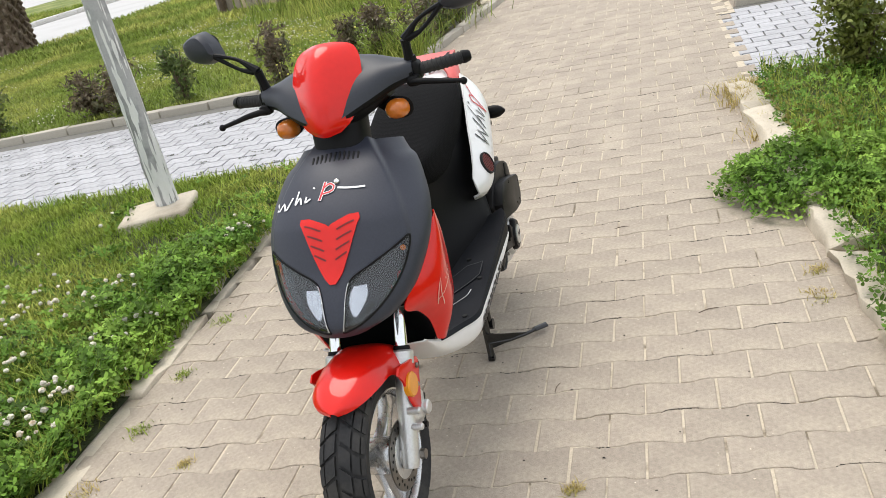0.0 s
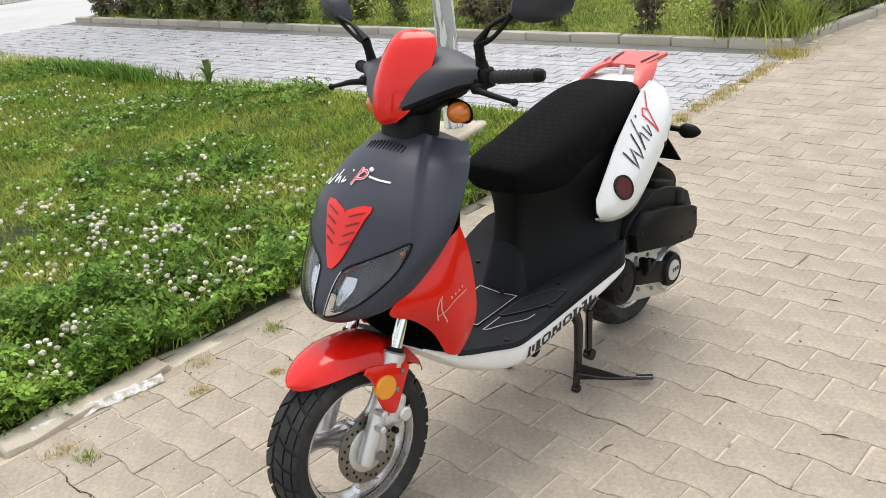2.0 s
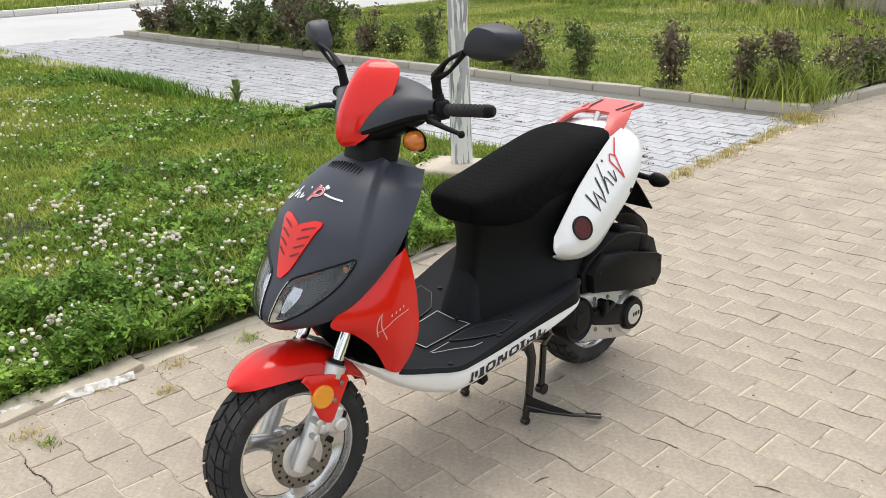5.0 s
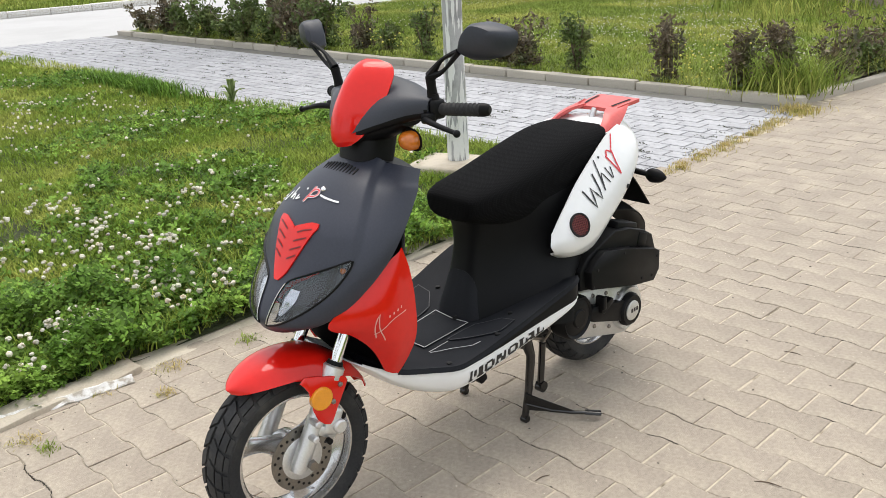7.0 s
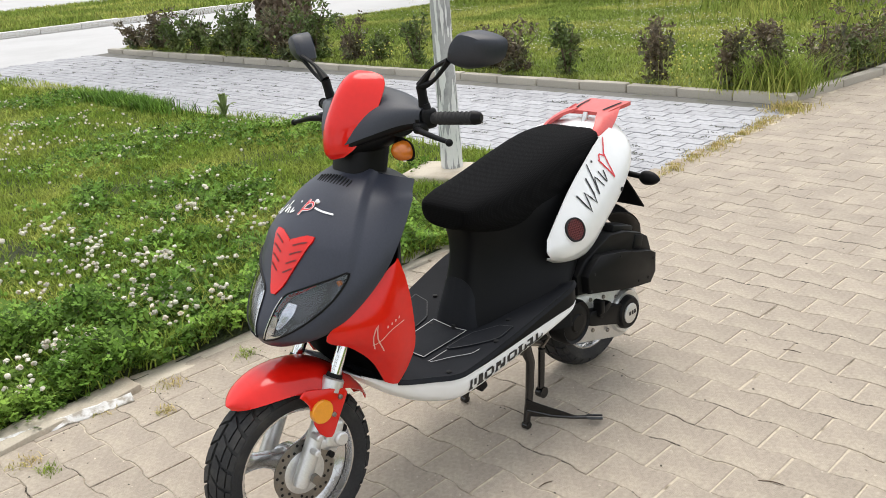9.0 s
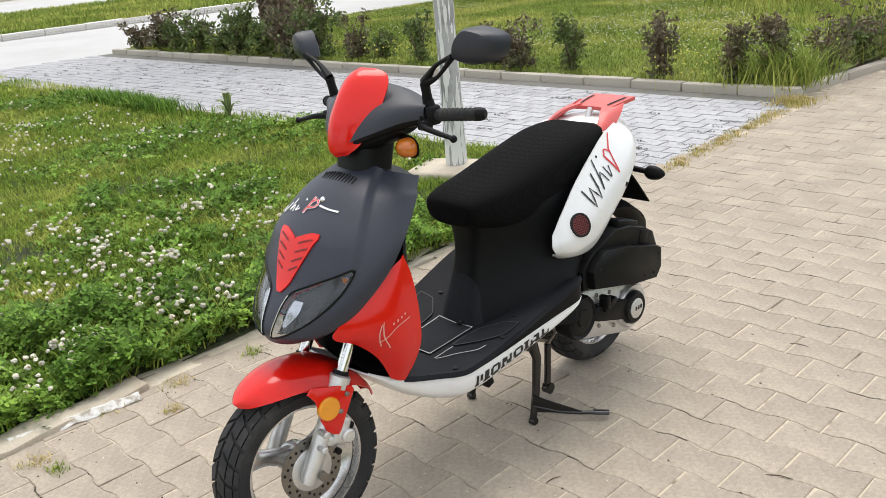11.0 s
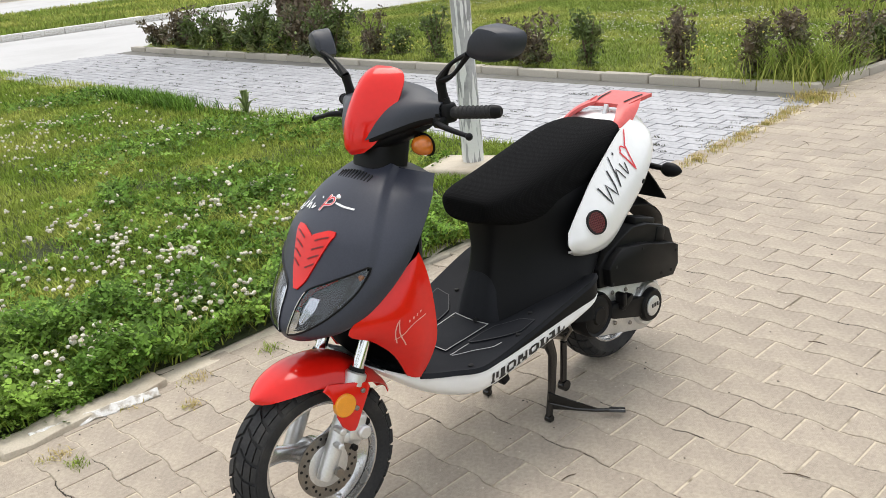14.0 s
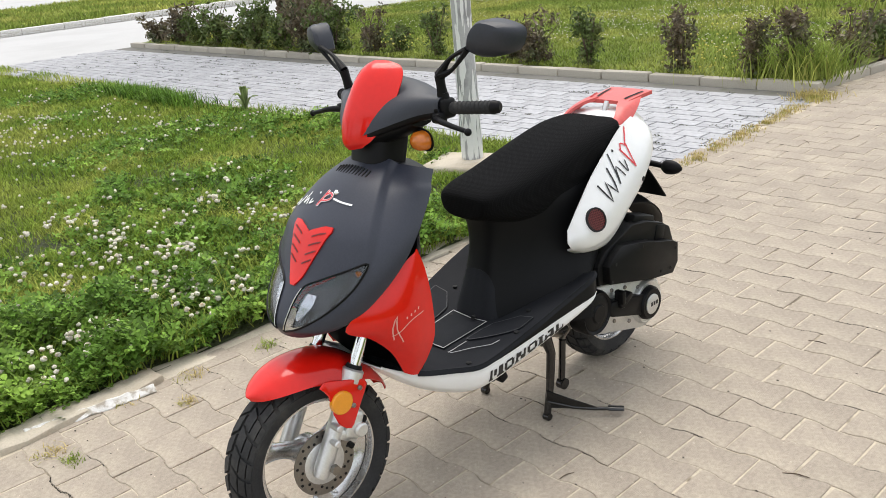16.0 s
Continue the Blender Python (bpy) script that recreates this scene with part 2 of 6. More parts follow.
    "pole": mat("galvanised_pole_paint", (0.42, 0.42, 0.42), 0.55, vary=0.12, scale=9, fine=120, bump=0.1, second=(0.26, 0.26, 0.26), mix=(0.46, 0.60)),
    "flake": mat("peeling_white_paint", (0.74, 0.74, 0.72), 0.7, vary=0.05, bump=0.2),
    "wood": mat("weathered_wood", (0.34, 0.29, 0.23), 0.85, vary=0.2, scale=4, fine=60, bump=0.4, dist=0.003, random_value=0.15),
    "wood_pale": mat("pale_new_wood", (0.52, 0.42, 0.28), 0.8, vary=0.15, scale=4, fine=60, bump=0.3, dist=0.003, random_value=0.15),
    "wall": mat("cream_render", (0.60, 0.56, 0.50), 0.9, vary=0.06, scale=0.4, fine=20, bump=0.2),
}


# ---- building helpers ----
def part(name, bm, material, parent=None, label="", m=None, sharp=38, smooth=True):
    """Links a bmesh as one mesh object, under a thing or a part."""
    bmesh.ops.recalc_face_normals(bm, faces=bm.faces)
    me = bpy.data.meshes.new(name)
    bm.to_mesh(me)
    bm.free()
    me.materials.append(M[material])
    if smooth:
        me.polygons.foreach_set("use_smooth", [True] * len(me.polygons))
        me.set_sharp_from_angle(angle=radians(sharp))
    ob = new(name, me)
    if parent:
        ob.parent = parent
    if m is not None:
        ob.matrix_local = m
    if label:
        ob["label"] = label
    return ob


def raw(name, verts, faces, material, parent=None, label="", m=None, smooth=False):
    me = bpy.data.meshes.new(name)
    me.from_pydata(verts, [], faces)
    me.materials.append(M[material])
    if smooth:
        me.polygons.foreach_set("use_smooth", [True] * len(me.polygons))
    ob = new(name, me)
    if parent:
        ob.parent = parent
    if m is not None:
        ob.matrix_local = m
    if label:
        ob["label"] = label
    return ob


def curve_at(keys, t):
    """Catmull-Rom through rows of numbers, t from 0 to 1."""
    k = np.asarray(keys, float)
    s = min(max(t, 0.0), 1.0) * (len(k) - 1)
    i = min(int(s), len(k) - 2)
    f = s - i
    p1, p2 = k[i], k[i + 1]
    p0 = k[i - 1] if i else 2 * p1 - p2
    p3 = k[i + 2] if i + 2 < len(k) else 2 * p2 - p1
    return 0.5 * (2 * p1 + (p2 - p0) * f + (2 * p0 - 5 * p1 + 4 * p2 - p3) * f * f + (3 * p1 - p0 - 3 * p2 + p3) * f ** 3)


def net(rows):
    """A surface f(u, v), u and v from 0 to 1, through a small net of points."""
    def f(u, v):
        return curve_at([curve_at(r, u) for r in rows], v)
    return f


def normal_at(f, u, v, e=0.004):
    p, q = np.asarray(f(min(u + e, 1), v)) - np.asarray(f(max(u - e, 0), v)), np.asarray(f(u, min(v + e, 1))) - np.asarray(f(u, max(v - e, 0)))
    n = np.cross(p, q)
    return n / (np.linalg.norm(n) + 1e-12)


def sheet(f, nu, nv, thick, side=1.0, keep=None, lift=0.0, bm=None):
    """A panel of some thickness over f(u, v)."""
    bm = bm or bmesh.new()
    a, b = [], []
    for j in range(nv + 1):
        for i in range(nu + 1):
            u, v = i / nu, j / nv
            p, n = np.asarray(f(u, v)), normal_at(f, u, v) * side
            a.append(bm.verts.new(p + n * lift))
            b.append(bm.verts.new(p + n * (lift - thick)))
    w = nu + 1
    inside = [[(keep is None or keep((i + 0.5) / nu, (j + 0.5) / nv)) for i in range(nu)] for j in range(nv)]
    for j in range(nv):
        for i in range(nu):
            if not inside[j][i]:
                continue
            q = (j * w + i, j * w + i + 1, (j + 1) * w + i + 1, (j + 1) * w + i)
            bm.faces.new([a[k] for k in q])
            bm.faces.new([b[k] for k in reversed(q)])
            for di, dj, k0, k1 in ((0, -1, 0, 1), (1, 0, 1, 2), (0, 1, 2, 3), (-1, 0, 3, 0)):
                ii, jj = i + di, j + dj
                if not (0 <= ii < nu and 0 <= jj < nv and inside[jj][ii]):
                    bm.faces.new([a[q[k1]], a[q[k0]], b[q[k0]], b[q[k1]]])
    loose = [v for v in bm.verts if not v.link_faces]
    bmesh.ops.delete(bm, geom=loose, context="VERTS")
    return bm


def patch(f, rows, side=1.0, lift=0.002, thick=0.003, nu=8, nv=16, bm=None):
    """A patch laid on the surface f: rows of (v, u from, u to)."""
    rows = [(v, min(a, b), max(a, b)) for v, a, b in rows]

    def g(s, t):
        v, u0, u1 = curve_at(rows, t)
        u = u0 + (u1 - u0) * s
        return np.asarray(f(u, v)) + normal_at(f, u, v) * side * lift
    return sheet(g, nu, nv, thick, side, bm=bm)


def stroke(f, pts, width, side=1.0, lift=0.0015, bm=None, n=10):
    """A thin painted stroke along points (u, v) on the surface f."""
    bm = bm or bmesh.new()
    run = [curve_at(pts, i / n) for i in range(n + 1)]
    pos = [Vector(f(*p)) + Vector(normal_at(f, *p)) * side * lift for p in run]
    nor = [Vector(normal_at(f, *p)) for p in run]
    ring = []
    for i, p in enumerate(pos):
        d = (pos[min(i + 1, n)] - pos[max(i - 1, 0)]).normalized()
        s = d.cross(nor[i]).normalized() * width / 2
        ring.append((bm.verts.new(p - s), bm.verts.new(p + s)))
    for r, q in zip(ring, ring[1:]):
        bm.faces.new((r[0], r[1], q[1], q[0]))
    return bm


def loft(rings, cap=True, bm=None):
    bm = bm or bmesh.new()
    vs = [[bm.verts.new(p) for p in r] for r in rings]
    n = len(vs[0])
    for a, b in zip(vs, vs[1:]):
        for i in range(n):
            bm.faces.new((a[i], a[(i + 1) % n], b[(i + 1) % n], b[i]))
    if cap:
        bm.faces.new(vs[0][::-1])
        bm.faces.new(vs[-1])
    return bm


def oval(n, power=2.0):
    """Points of a superellipse, half axes 1."""
    out = []
    for i in range(n):
        a = 2 * math.pi * i / n
        c, s = math.cos(a), math.sin(a)
        out.append((math.copysign(abs(c) ** (2 / power), c), math.copysign(abs(s) ** (2 / power), s)))
    return out


def tube(points, radius, n=10, bm=None, flat=1.0, samples=None, cap=True):
    """A round bar along points; radius a number or one for each point; flat squeezes it."""
    pts = np.asarray(points, float)
    rad = np.full(len(pts), radius, float) if np.isscalar(radius) else np.asarray(radius, float)
    if samples:
        both = np.column_stack((pts, rad))
        both = np.array([curve_at(both, i / samples) for i in range(samples + 1)])
        pts, rad = both[:, :3], both[:, 3]
    rings, up = [], None
    for i, p in enumerate(pts):
        d = Vector(pts[min(i + 1, len(pts) - 1)] - pts[max(i - 1, 0)]).normalized()
        if up is None:
            up = Vector((0, 0, 1)) if abs(d.z) < 0.9 else Vector((0, 1, 0))
        s = d.cross(up).normalized()
        up = s.cross(d).normalized()
        rings.append([Vector(p) + s * math.cos(a) * rad[i] * flat + up * math.sin(a) * rad[i] for a in (2 * math.pi * k / n for k in range(n))])
    return loft(rings, cap, bm)


def turned(profile, centre, axis="x", n=32, bm=None, closed=False):
    """A turned body: rows of (distance along the axis, radius)."""
    c = Vector(centre)
    rings = []
    for h, r in profile:
        ring = []
        for k in range(n):
            a = 2 * math.pi * k / n
            s, t = r * math.cos(a), r * math.sin(a)
            ring.append(c + Vector({"x": (h, s, t), "y": (s, h, t), "z": (s, t, h)}[axis]))
        rings.append(ring)
    if closed:
        rings.append(rings[0])
        bm = bm or bmesh.new()
        vs = [[bm.verts.new(p) for p in r] for r in rings[:-1]]
        vs.append(vs[0])
        for a, b in zip(vs, vs[1:]):
            for i in range(n):
                bm.faces.new((a[i], a[(i + 1) % n], b[(i + 1) % n], b[i]))
        return bm
    return loft(rings, True, bm)


def block(size, centre, turn=(0, 0, 0), bevel=0.004, seg=2, bm=None):
    own = bmesh.new()
    bmesh.ops.create_cube(own, size=1, matrix=Matrix.Diagonal((*size, 1)))
    if bevel:
        bmesh.ops.bevel(own, geom=own.edges[:], offset=min(bevel, min(size) * 0.45), segments=seg, affect="EDGES", profile=0.5)
    own.transform(pose(*centre, *turn))
    if bm is None:
        return own
    tmp = bpy.data.meshes.new("tmp")
    own.to_mesh(tmp)
    own.free()
    bm.from_mesh(tmp)
    bpy.data.meshes.remove(tmp)
    return bm


def slab(outline, x0, x1, rim=0.006, bm=None):
    """A plate in the y-z plane from x0 to x1, with a softened rim on the x1 side."""
    s = np.asarray(outline, float)
    c = s.mean(axis=0)
    k = 1 - rim / max(0.02, np.abs(s - c).max())
    d = math.copysign(rim, x1 - x0)
    return loft([[(x0, *p) for p in s], [(x1 - d, *p) for p in s], [(x1 - 0.3 * d, *(c + (p - c) * (0.65 + 0.35 * k))) for p in s], [(x1, *(c + (p - c) * k)) for p in s]], True, bm)


def thing(name, label, category, group="", at=(0, 0, 0)):
    e = new(name)
    e.location = at
    e.empty_display_size = 0.1
    return tagged(e, label, category, group)


# ---- setting: ground, road, paving ----
TURN = radians(2.5)


def path_xy(a, b):
    """From the footpath's own axes to the world."""
    return a * math.cos(TURN) - b * math.sin(TURN), a * math.sin(TURN) + b * math.cos(TURN)


def flat(name, corners, z, material, label, kind="structure", wave=0.0, cells=(1, 1), freq=0.9):
    """A sheet over four corners, slightly uneven."""
    (x0, y0), (x1, y1), (x2, y2), (x3, y3) = corners
    verts, faces = [], []
    nu, nv = cells
    for j in range(nv + 1):
        for i in range(nu + 1):
            u, v = i / nu, j / nv
            x = (x0 * (1 - u) + x1 * u) * (1 - v) + (x3 * (1 - u) + x2 * u) * v
            y = (y0 * (1 - u) + y1 * u) * (1 - v) + (y3 * (1 - u) + y2 * u) * v
            dz = wave * noise.noise((x * freq, y * freq, 3.1)) if wave else 0.0
            verts.append((x, y, z + dz))
    w = nu + 1
    for j in range(nv):
        for i in range(nu):
            faces.append((j * w + i, j * w + i + 1, (j + 1) * w + i + 1, (j + 1) * w + i))
    return tagged(raw(name, verts, faces, material, smooth=True), label, "ground", kind=kind)


flat("ground", [(-600, -600), (600, -600), (600, 600), (-600, 600)], -0.09, "sand", "pale dry open ground reaching to the horizon")
flat("footpath", [(-1.16, -4.3), (1.42, -4.3), (1.42, 3.34), (-1.16, 3.34)], -0.0032, "joint", "sandy bed between tan interlocking pavers", wave=0.0013, cells=(60, 180), freq=5.0)
flat("footpath_middle", [(-1.08, 3.34), (1.30, 3.34), (1.30, 5.66), (-1.08, 5.66)], -0.0032, "joint", "sandy bed between tan pavers beside the grey walk", wave=0.0013, cells=(60, 60), freq=5.0)
flat("footpath_far", [(-1.20, 5.66), (1.42, 5.66), (1.55, 32), (-0.5, 32)], -0.0032, "joint", "sandy bed between tan pavers further along the footpath", wave=0.0013, cells=(50, 300), freq=5.0)
flat("side_pavement", [(-13.22, 2.98), (-1.0, 3.36), (-1.06, 5.62), (-12.80, 5.50)], -0.0125, "joint_grey", "bed of the grey paved walk crossing the footpath")
flat("side_pavement_east", [(1.30, 3.62), (9, 3.8), (9, 5.9), (1.42, 5.92)], -0.016, "joint_grey", "bed of the grey paved walk beyond the footpath")
flat("road", [(-28.2, -60), (-22.60, -60), (-0.06, 90), (-7.1, 90)], -0.012, "road", "pale worn asphalt road beside the lawn")
flat("road_far", [(-56, -60), (-39.8, -60), (-17.3, 90), (-33.5, 90)], -0.03, "road", "pale asphalt carriageway beyond the verge")
LAWN_NEAR = flat("lawn_near", [(-14.2, -4.5), (-1.15, -4.5), (-1.24, 3.35), (-13.15, 2.98)], 0.010, "soil", "turf of clover and short grass beside the footpath", wave=0.014, cells=(90, 50))
LAWN_FAR = flat("lawn_far", [(-12.78, 5.58), (-1.21, 5.68), (-1.66, 34), (-8.5, 34)], 0.035, "lawn", "lawn with daisies behind the grey kerb", wave=0.03, cells=(90, 120))
flat("bed_east", [(1.36, -3.0), (6.0, -3.0), (6.0, 3.75), (1.36, 3.6)], 0.03, "soil", "overgrown bed beside the footpath", wave=0.04, cells=(40, 50))
flat("lawn_east", [(1.5, 6.05), (12, 6.05), (12, 40), (1.6, 40)], 0.05, "lawn", "rough lawn beyond the grey walk", wave=0.05, cells=(30, 60))
flat("verge", [(-39.8, -60), (-28.35, -60), (-7.3, 90), (-17.3, 90)], 0.07, "lawn", "grass verge between two roads", wave=0.05, cells=(8, 120))


PW, PD, WAVE, GAP, SEAM = 0.1984, 0.1350, 0.0060, 0.0062, 0.0021
SKEW_X, SKEW_Y = 0.0130, 0.0121


def wave_edge(s, wave):
    """How far the ends of a paver flare out beyond its waist."""
    return wave * math.tanh(3.2 * math.cos(2 * math.pi * s / PW))


def paver_rings(wave, gap, seam, steps=14):
    """Outline of one interlocking paver, counterclockwise, and its rings from foot to face."""
    low = [gap / 2 + (PW - gap) * i / steps for i in range(steps + 1)]
    bottom = [(s, seam / 2 - wave_edge(s, wave)) for s in low]
    top = [(s, PD - seam / 2 + wave_edge(s, wave)) for s in reversed(low)]
    ring = np.array(bottom + top) - (PW / 2, PD / 2)
    inner = ring * (1 - 0.0040 / PW * 2, 1 - 0.0040 / PD * 2)
    mid = ring * (1 - 0.0014 / PW * 2, 1 - 0.0014 / PD * 2)
    return [(ring, -0.03), (ring, -0.0022), (mid, -0.0008), (inner, 0.0)]


def paver_mesh(name, material):
    rings = paver_rings(WAVE, GAP, SEAM) if material == "paver" else paver_rings(0.0012, 0.010, 0.010)
    n = len(rings[0][0])
    verts = [(x + SKEW_X * y, y + SKEW_Y * x, z) for r, z in rings for x, y in r]
    faces = [(k * n + i, k * n + (i + 1) % n, (k + 1) * n + (i + 1) % n, (k + 1) * n + i) for k in range(3) for i in range(n)] + [tuple(range(3 * n, 4 * n))]
    me = bpy.data.meshes.new(name)
    me.from_pydata(verts, [], faces)
    me.materials.append(M[material])
    return me


def pave(parent, places, material, singles, angle, rng, sink):
    """Pavers at places: those for which singles() holds are parts, the rest one joined mesh."""
    me = paver_mesh("paver", material)
    base = np.array([v.co[:] for v in me.vertices])
    polys = [tuple(p.vertices) for p in me.polygons]
    verts, faces, off = [], [], 0
    count = 0
    for x, y in places:
        tilt = (float(np.clip(rng.normal(0, 0.28), -0.6, 0.6)), float(np.clip(rng.normal(0, 0.28), -0.6, 0.6)), math.degrees(angle) + rng.normal(0, 0.3))
        m = pose(x + rng.normal(0, 0.0007), y + rng.normal(0, 0.0007), float(np.clip(rng.normal(0, 0.0009), -0.0013, 0.0018)) - sink, *tilt)
        if singles(x, y) and count < 300:
            ob = new("paver", me)
            ob.parent = parent
            ob.matrix_local = m
            count += 1
        else:
            mm = np.array(m)
            verts.append(base @ mm[:3, :3].T + mm[:3, 3])
            faces += [tuple(i + off for i in p) for p in polys]
            off += len(base)
    if verts:
        ob = raw("paver_field", np.vstack(verts).tolist(), faces, material, parent)
        ob["kind"] = "stuff"


def kerb_run(name, label, points, length, width, height, z, material, rng, chip=0.006, cuts=0):
    """A row of kerb stones along a line, each stone a part."""
    k = thing(name, label, "kerb")
    k["kind"] = "structure"
    p, q = Vector((*points[0], 0)), Vector((*points[1], 0))
    run = (q - p).length
    n = max(1, round(run / length))
    d = (q - p) / n
    ang = math.degrees(math.atan2(d.y, d.x))
    for i in range(n):
        c = p + d * (i + 0.5)
        bm = block((d.length - 0.008, width, height), (0, 0, 0), (0, 0, 0), 0.014, 2)
        if cuts:
            bmesh.ops.subdivide_edges(bm, edges=[e for e in bm.edges if e.calc_length() > 0.04], cuts=cuts, use_grid_fill=True)
        for v in bm.verts:
            v.co += Vector((noise.noise(v.co * 9 + Vector((i, 0, 0))), noise.noise(v.co * 9 + Vector((0, i, 5))), noise.noise(v.co * 9 + Vector((3, 0, i))))) * chip
        part("kerb_stone", bm, material, k, m=pose(c.x, c.y, z - height / 2 + rng.normal(0, 0.003 + 0.006 * min(1, cuts)), rng.normal(0, 1.0), rng.normal(0, 0.5), ang + rng.normal(0, 0.4)))
    return k


rng = np.random.default_rng(5)
kerb_run("kerb_near", "worn tan concrete edging half buried under clover", [path_xy(-1.17, -1.6), path_xy(-1.17, 3.25)], 0.62, 0.12, 0.16, 0.014, "kerb", rng, 0.020, 5)
bm = block((0.012, 0.44, 0.036), (0, 0, 0), (0, 0, 0), 0.003, 1)
bmesh.ops.subdivide_edges(bm, edges=[e for e in bm.edges if e.calc_length() > 0.02], cuts=18, use_grid_fill=True)
for v in bm.verts:
    v.co += Vector((noise.noise(v.co * 26), noise.noise(v.co * 30 + Vector((0, 2, 0))), noise.noise(v.co * 40 + Vector((4, 0, 0))) * 1.5)) * 0.007
lime = part("whitewashed_edging", bm, "whitewash", None, m=pose(-1.112, -0.11, 0.012, 0, -40, -8))
tagged(lime, "flaking whitewash on the old concrete edging", "edging", kind="structure")
kerb_run("kerb_lawn", "grey concrete kerb stones along the lawn", [(-12.75, 5.50), (-1.18, 5.67)], 0.5, 0.10, 0.25, 0.060, "kerb_grey", rng, 0.009)
kerb_run("kerb_path", "low grey kerb along the footpath", [(-1.24, 5.75), (-0.80, 9.0)], 0.7, 0.10, 0.2, 0.06, "kerb_grey", rng)
kerb_run("kerb_turf", "thin grey concrete edging along the turf", [(-13.1, 2.99), (-1.3, 3.35)], 1.0, 0.05, 0.16, 0.018, "kerb_grey", rng, 0.004)
kerb_run("kerb_east", "broken tan concrete edging beside the overgrown bed", [path_xy(1.40, -1.5), path_xy(1.36, 3.4)], 0.55, 0.14, 0.2, 0.05, "kerb", rng, 0.034, 5)
kerb_run("kerb_east_far", "pale concrete kerb beyond the grey walk", [(1.45, 6.0), (6.0, 6.05)], 0.7, 0.16, 0.22, 0.10, "kerb_grey", rng)
kerb_run("kerb_road", "pale kerb along the far side of the road", [(-20.45, -4), (-15.7, 30)], 0.9, 0.18, 0.25, 0.13, "whitewash", rng)
kerb_run("kerb_verge", "pale kerb along the far carriageway", [(-31.5, -4), (-25.8, 34)], 0.9, 0.18, 0.25, 0.10, "whitewash", rng)


# ---- the scooter ----
# x to its left, y to its rear, z up; front axle near y = 0
scooter = thing("motor_scooter", "red, white and black motor scooter on its stand on tan pavers", "scooter")
RAKE = radians(27)
AXIS = Vector((0, math.sin(RAKE), math.cos(RAKE)))
PIVOT = Vector((0, 0.39, 0.90))
STEER = Matrix.Translation(PIVOT) @ Matrix.Rotation(radians(-4.7), 4, AXIS) @ Matrix.Translation(-PIVOT)
FRONT_AXLE, REAR_AXLE = Vector((0, 0.048, 0.228)), Vector((0, 1.285, 0.228))


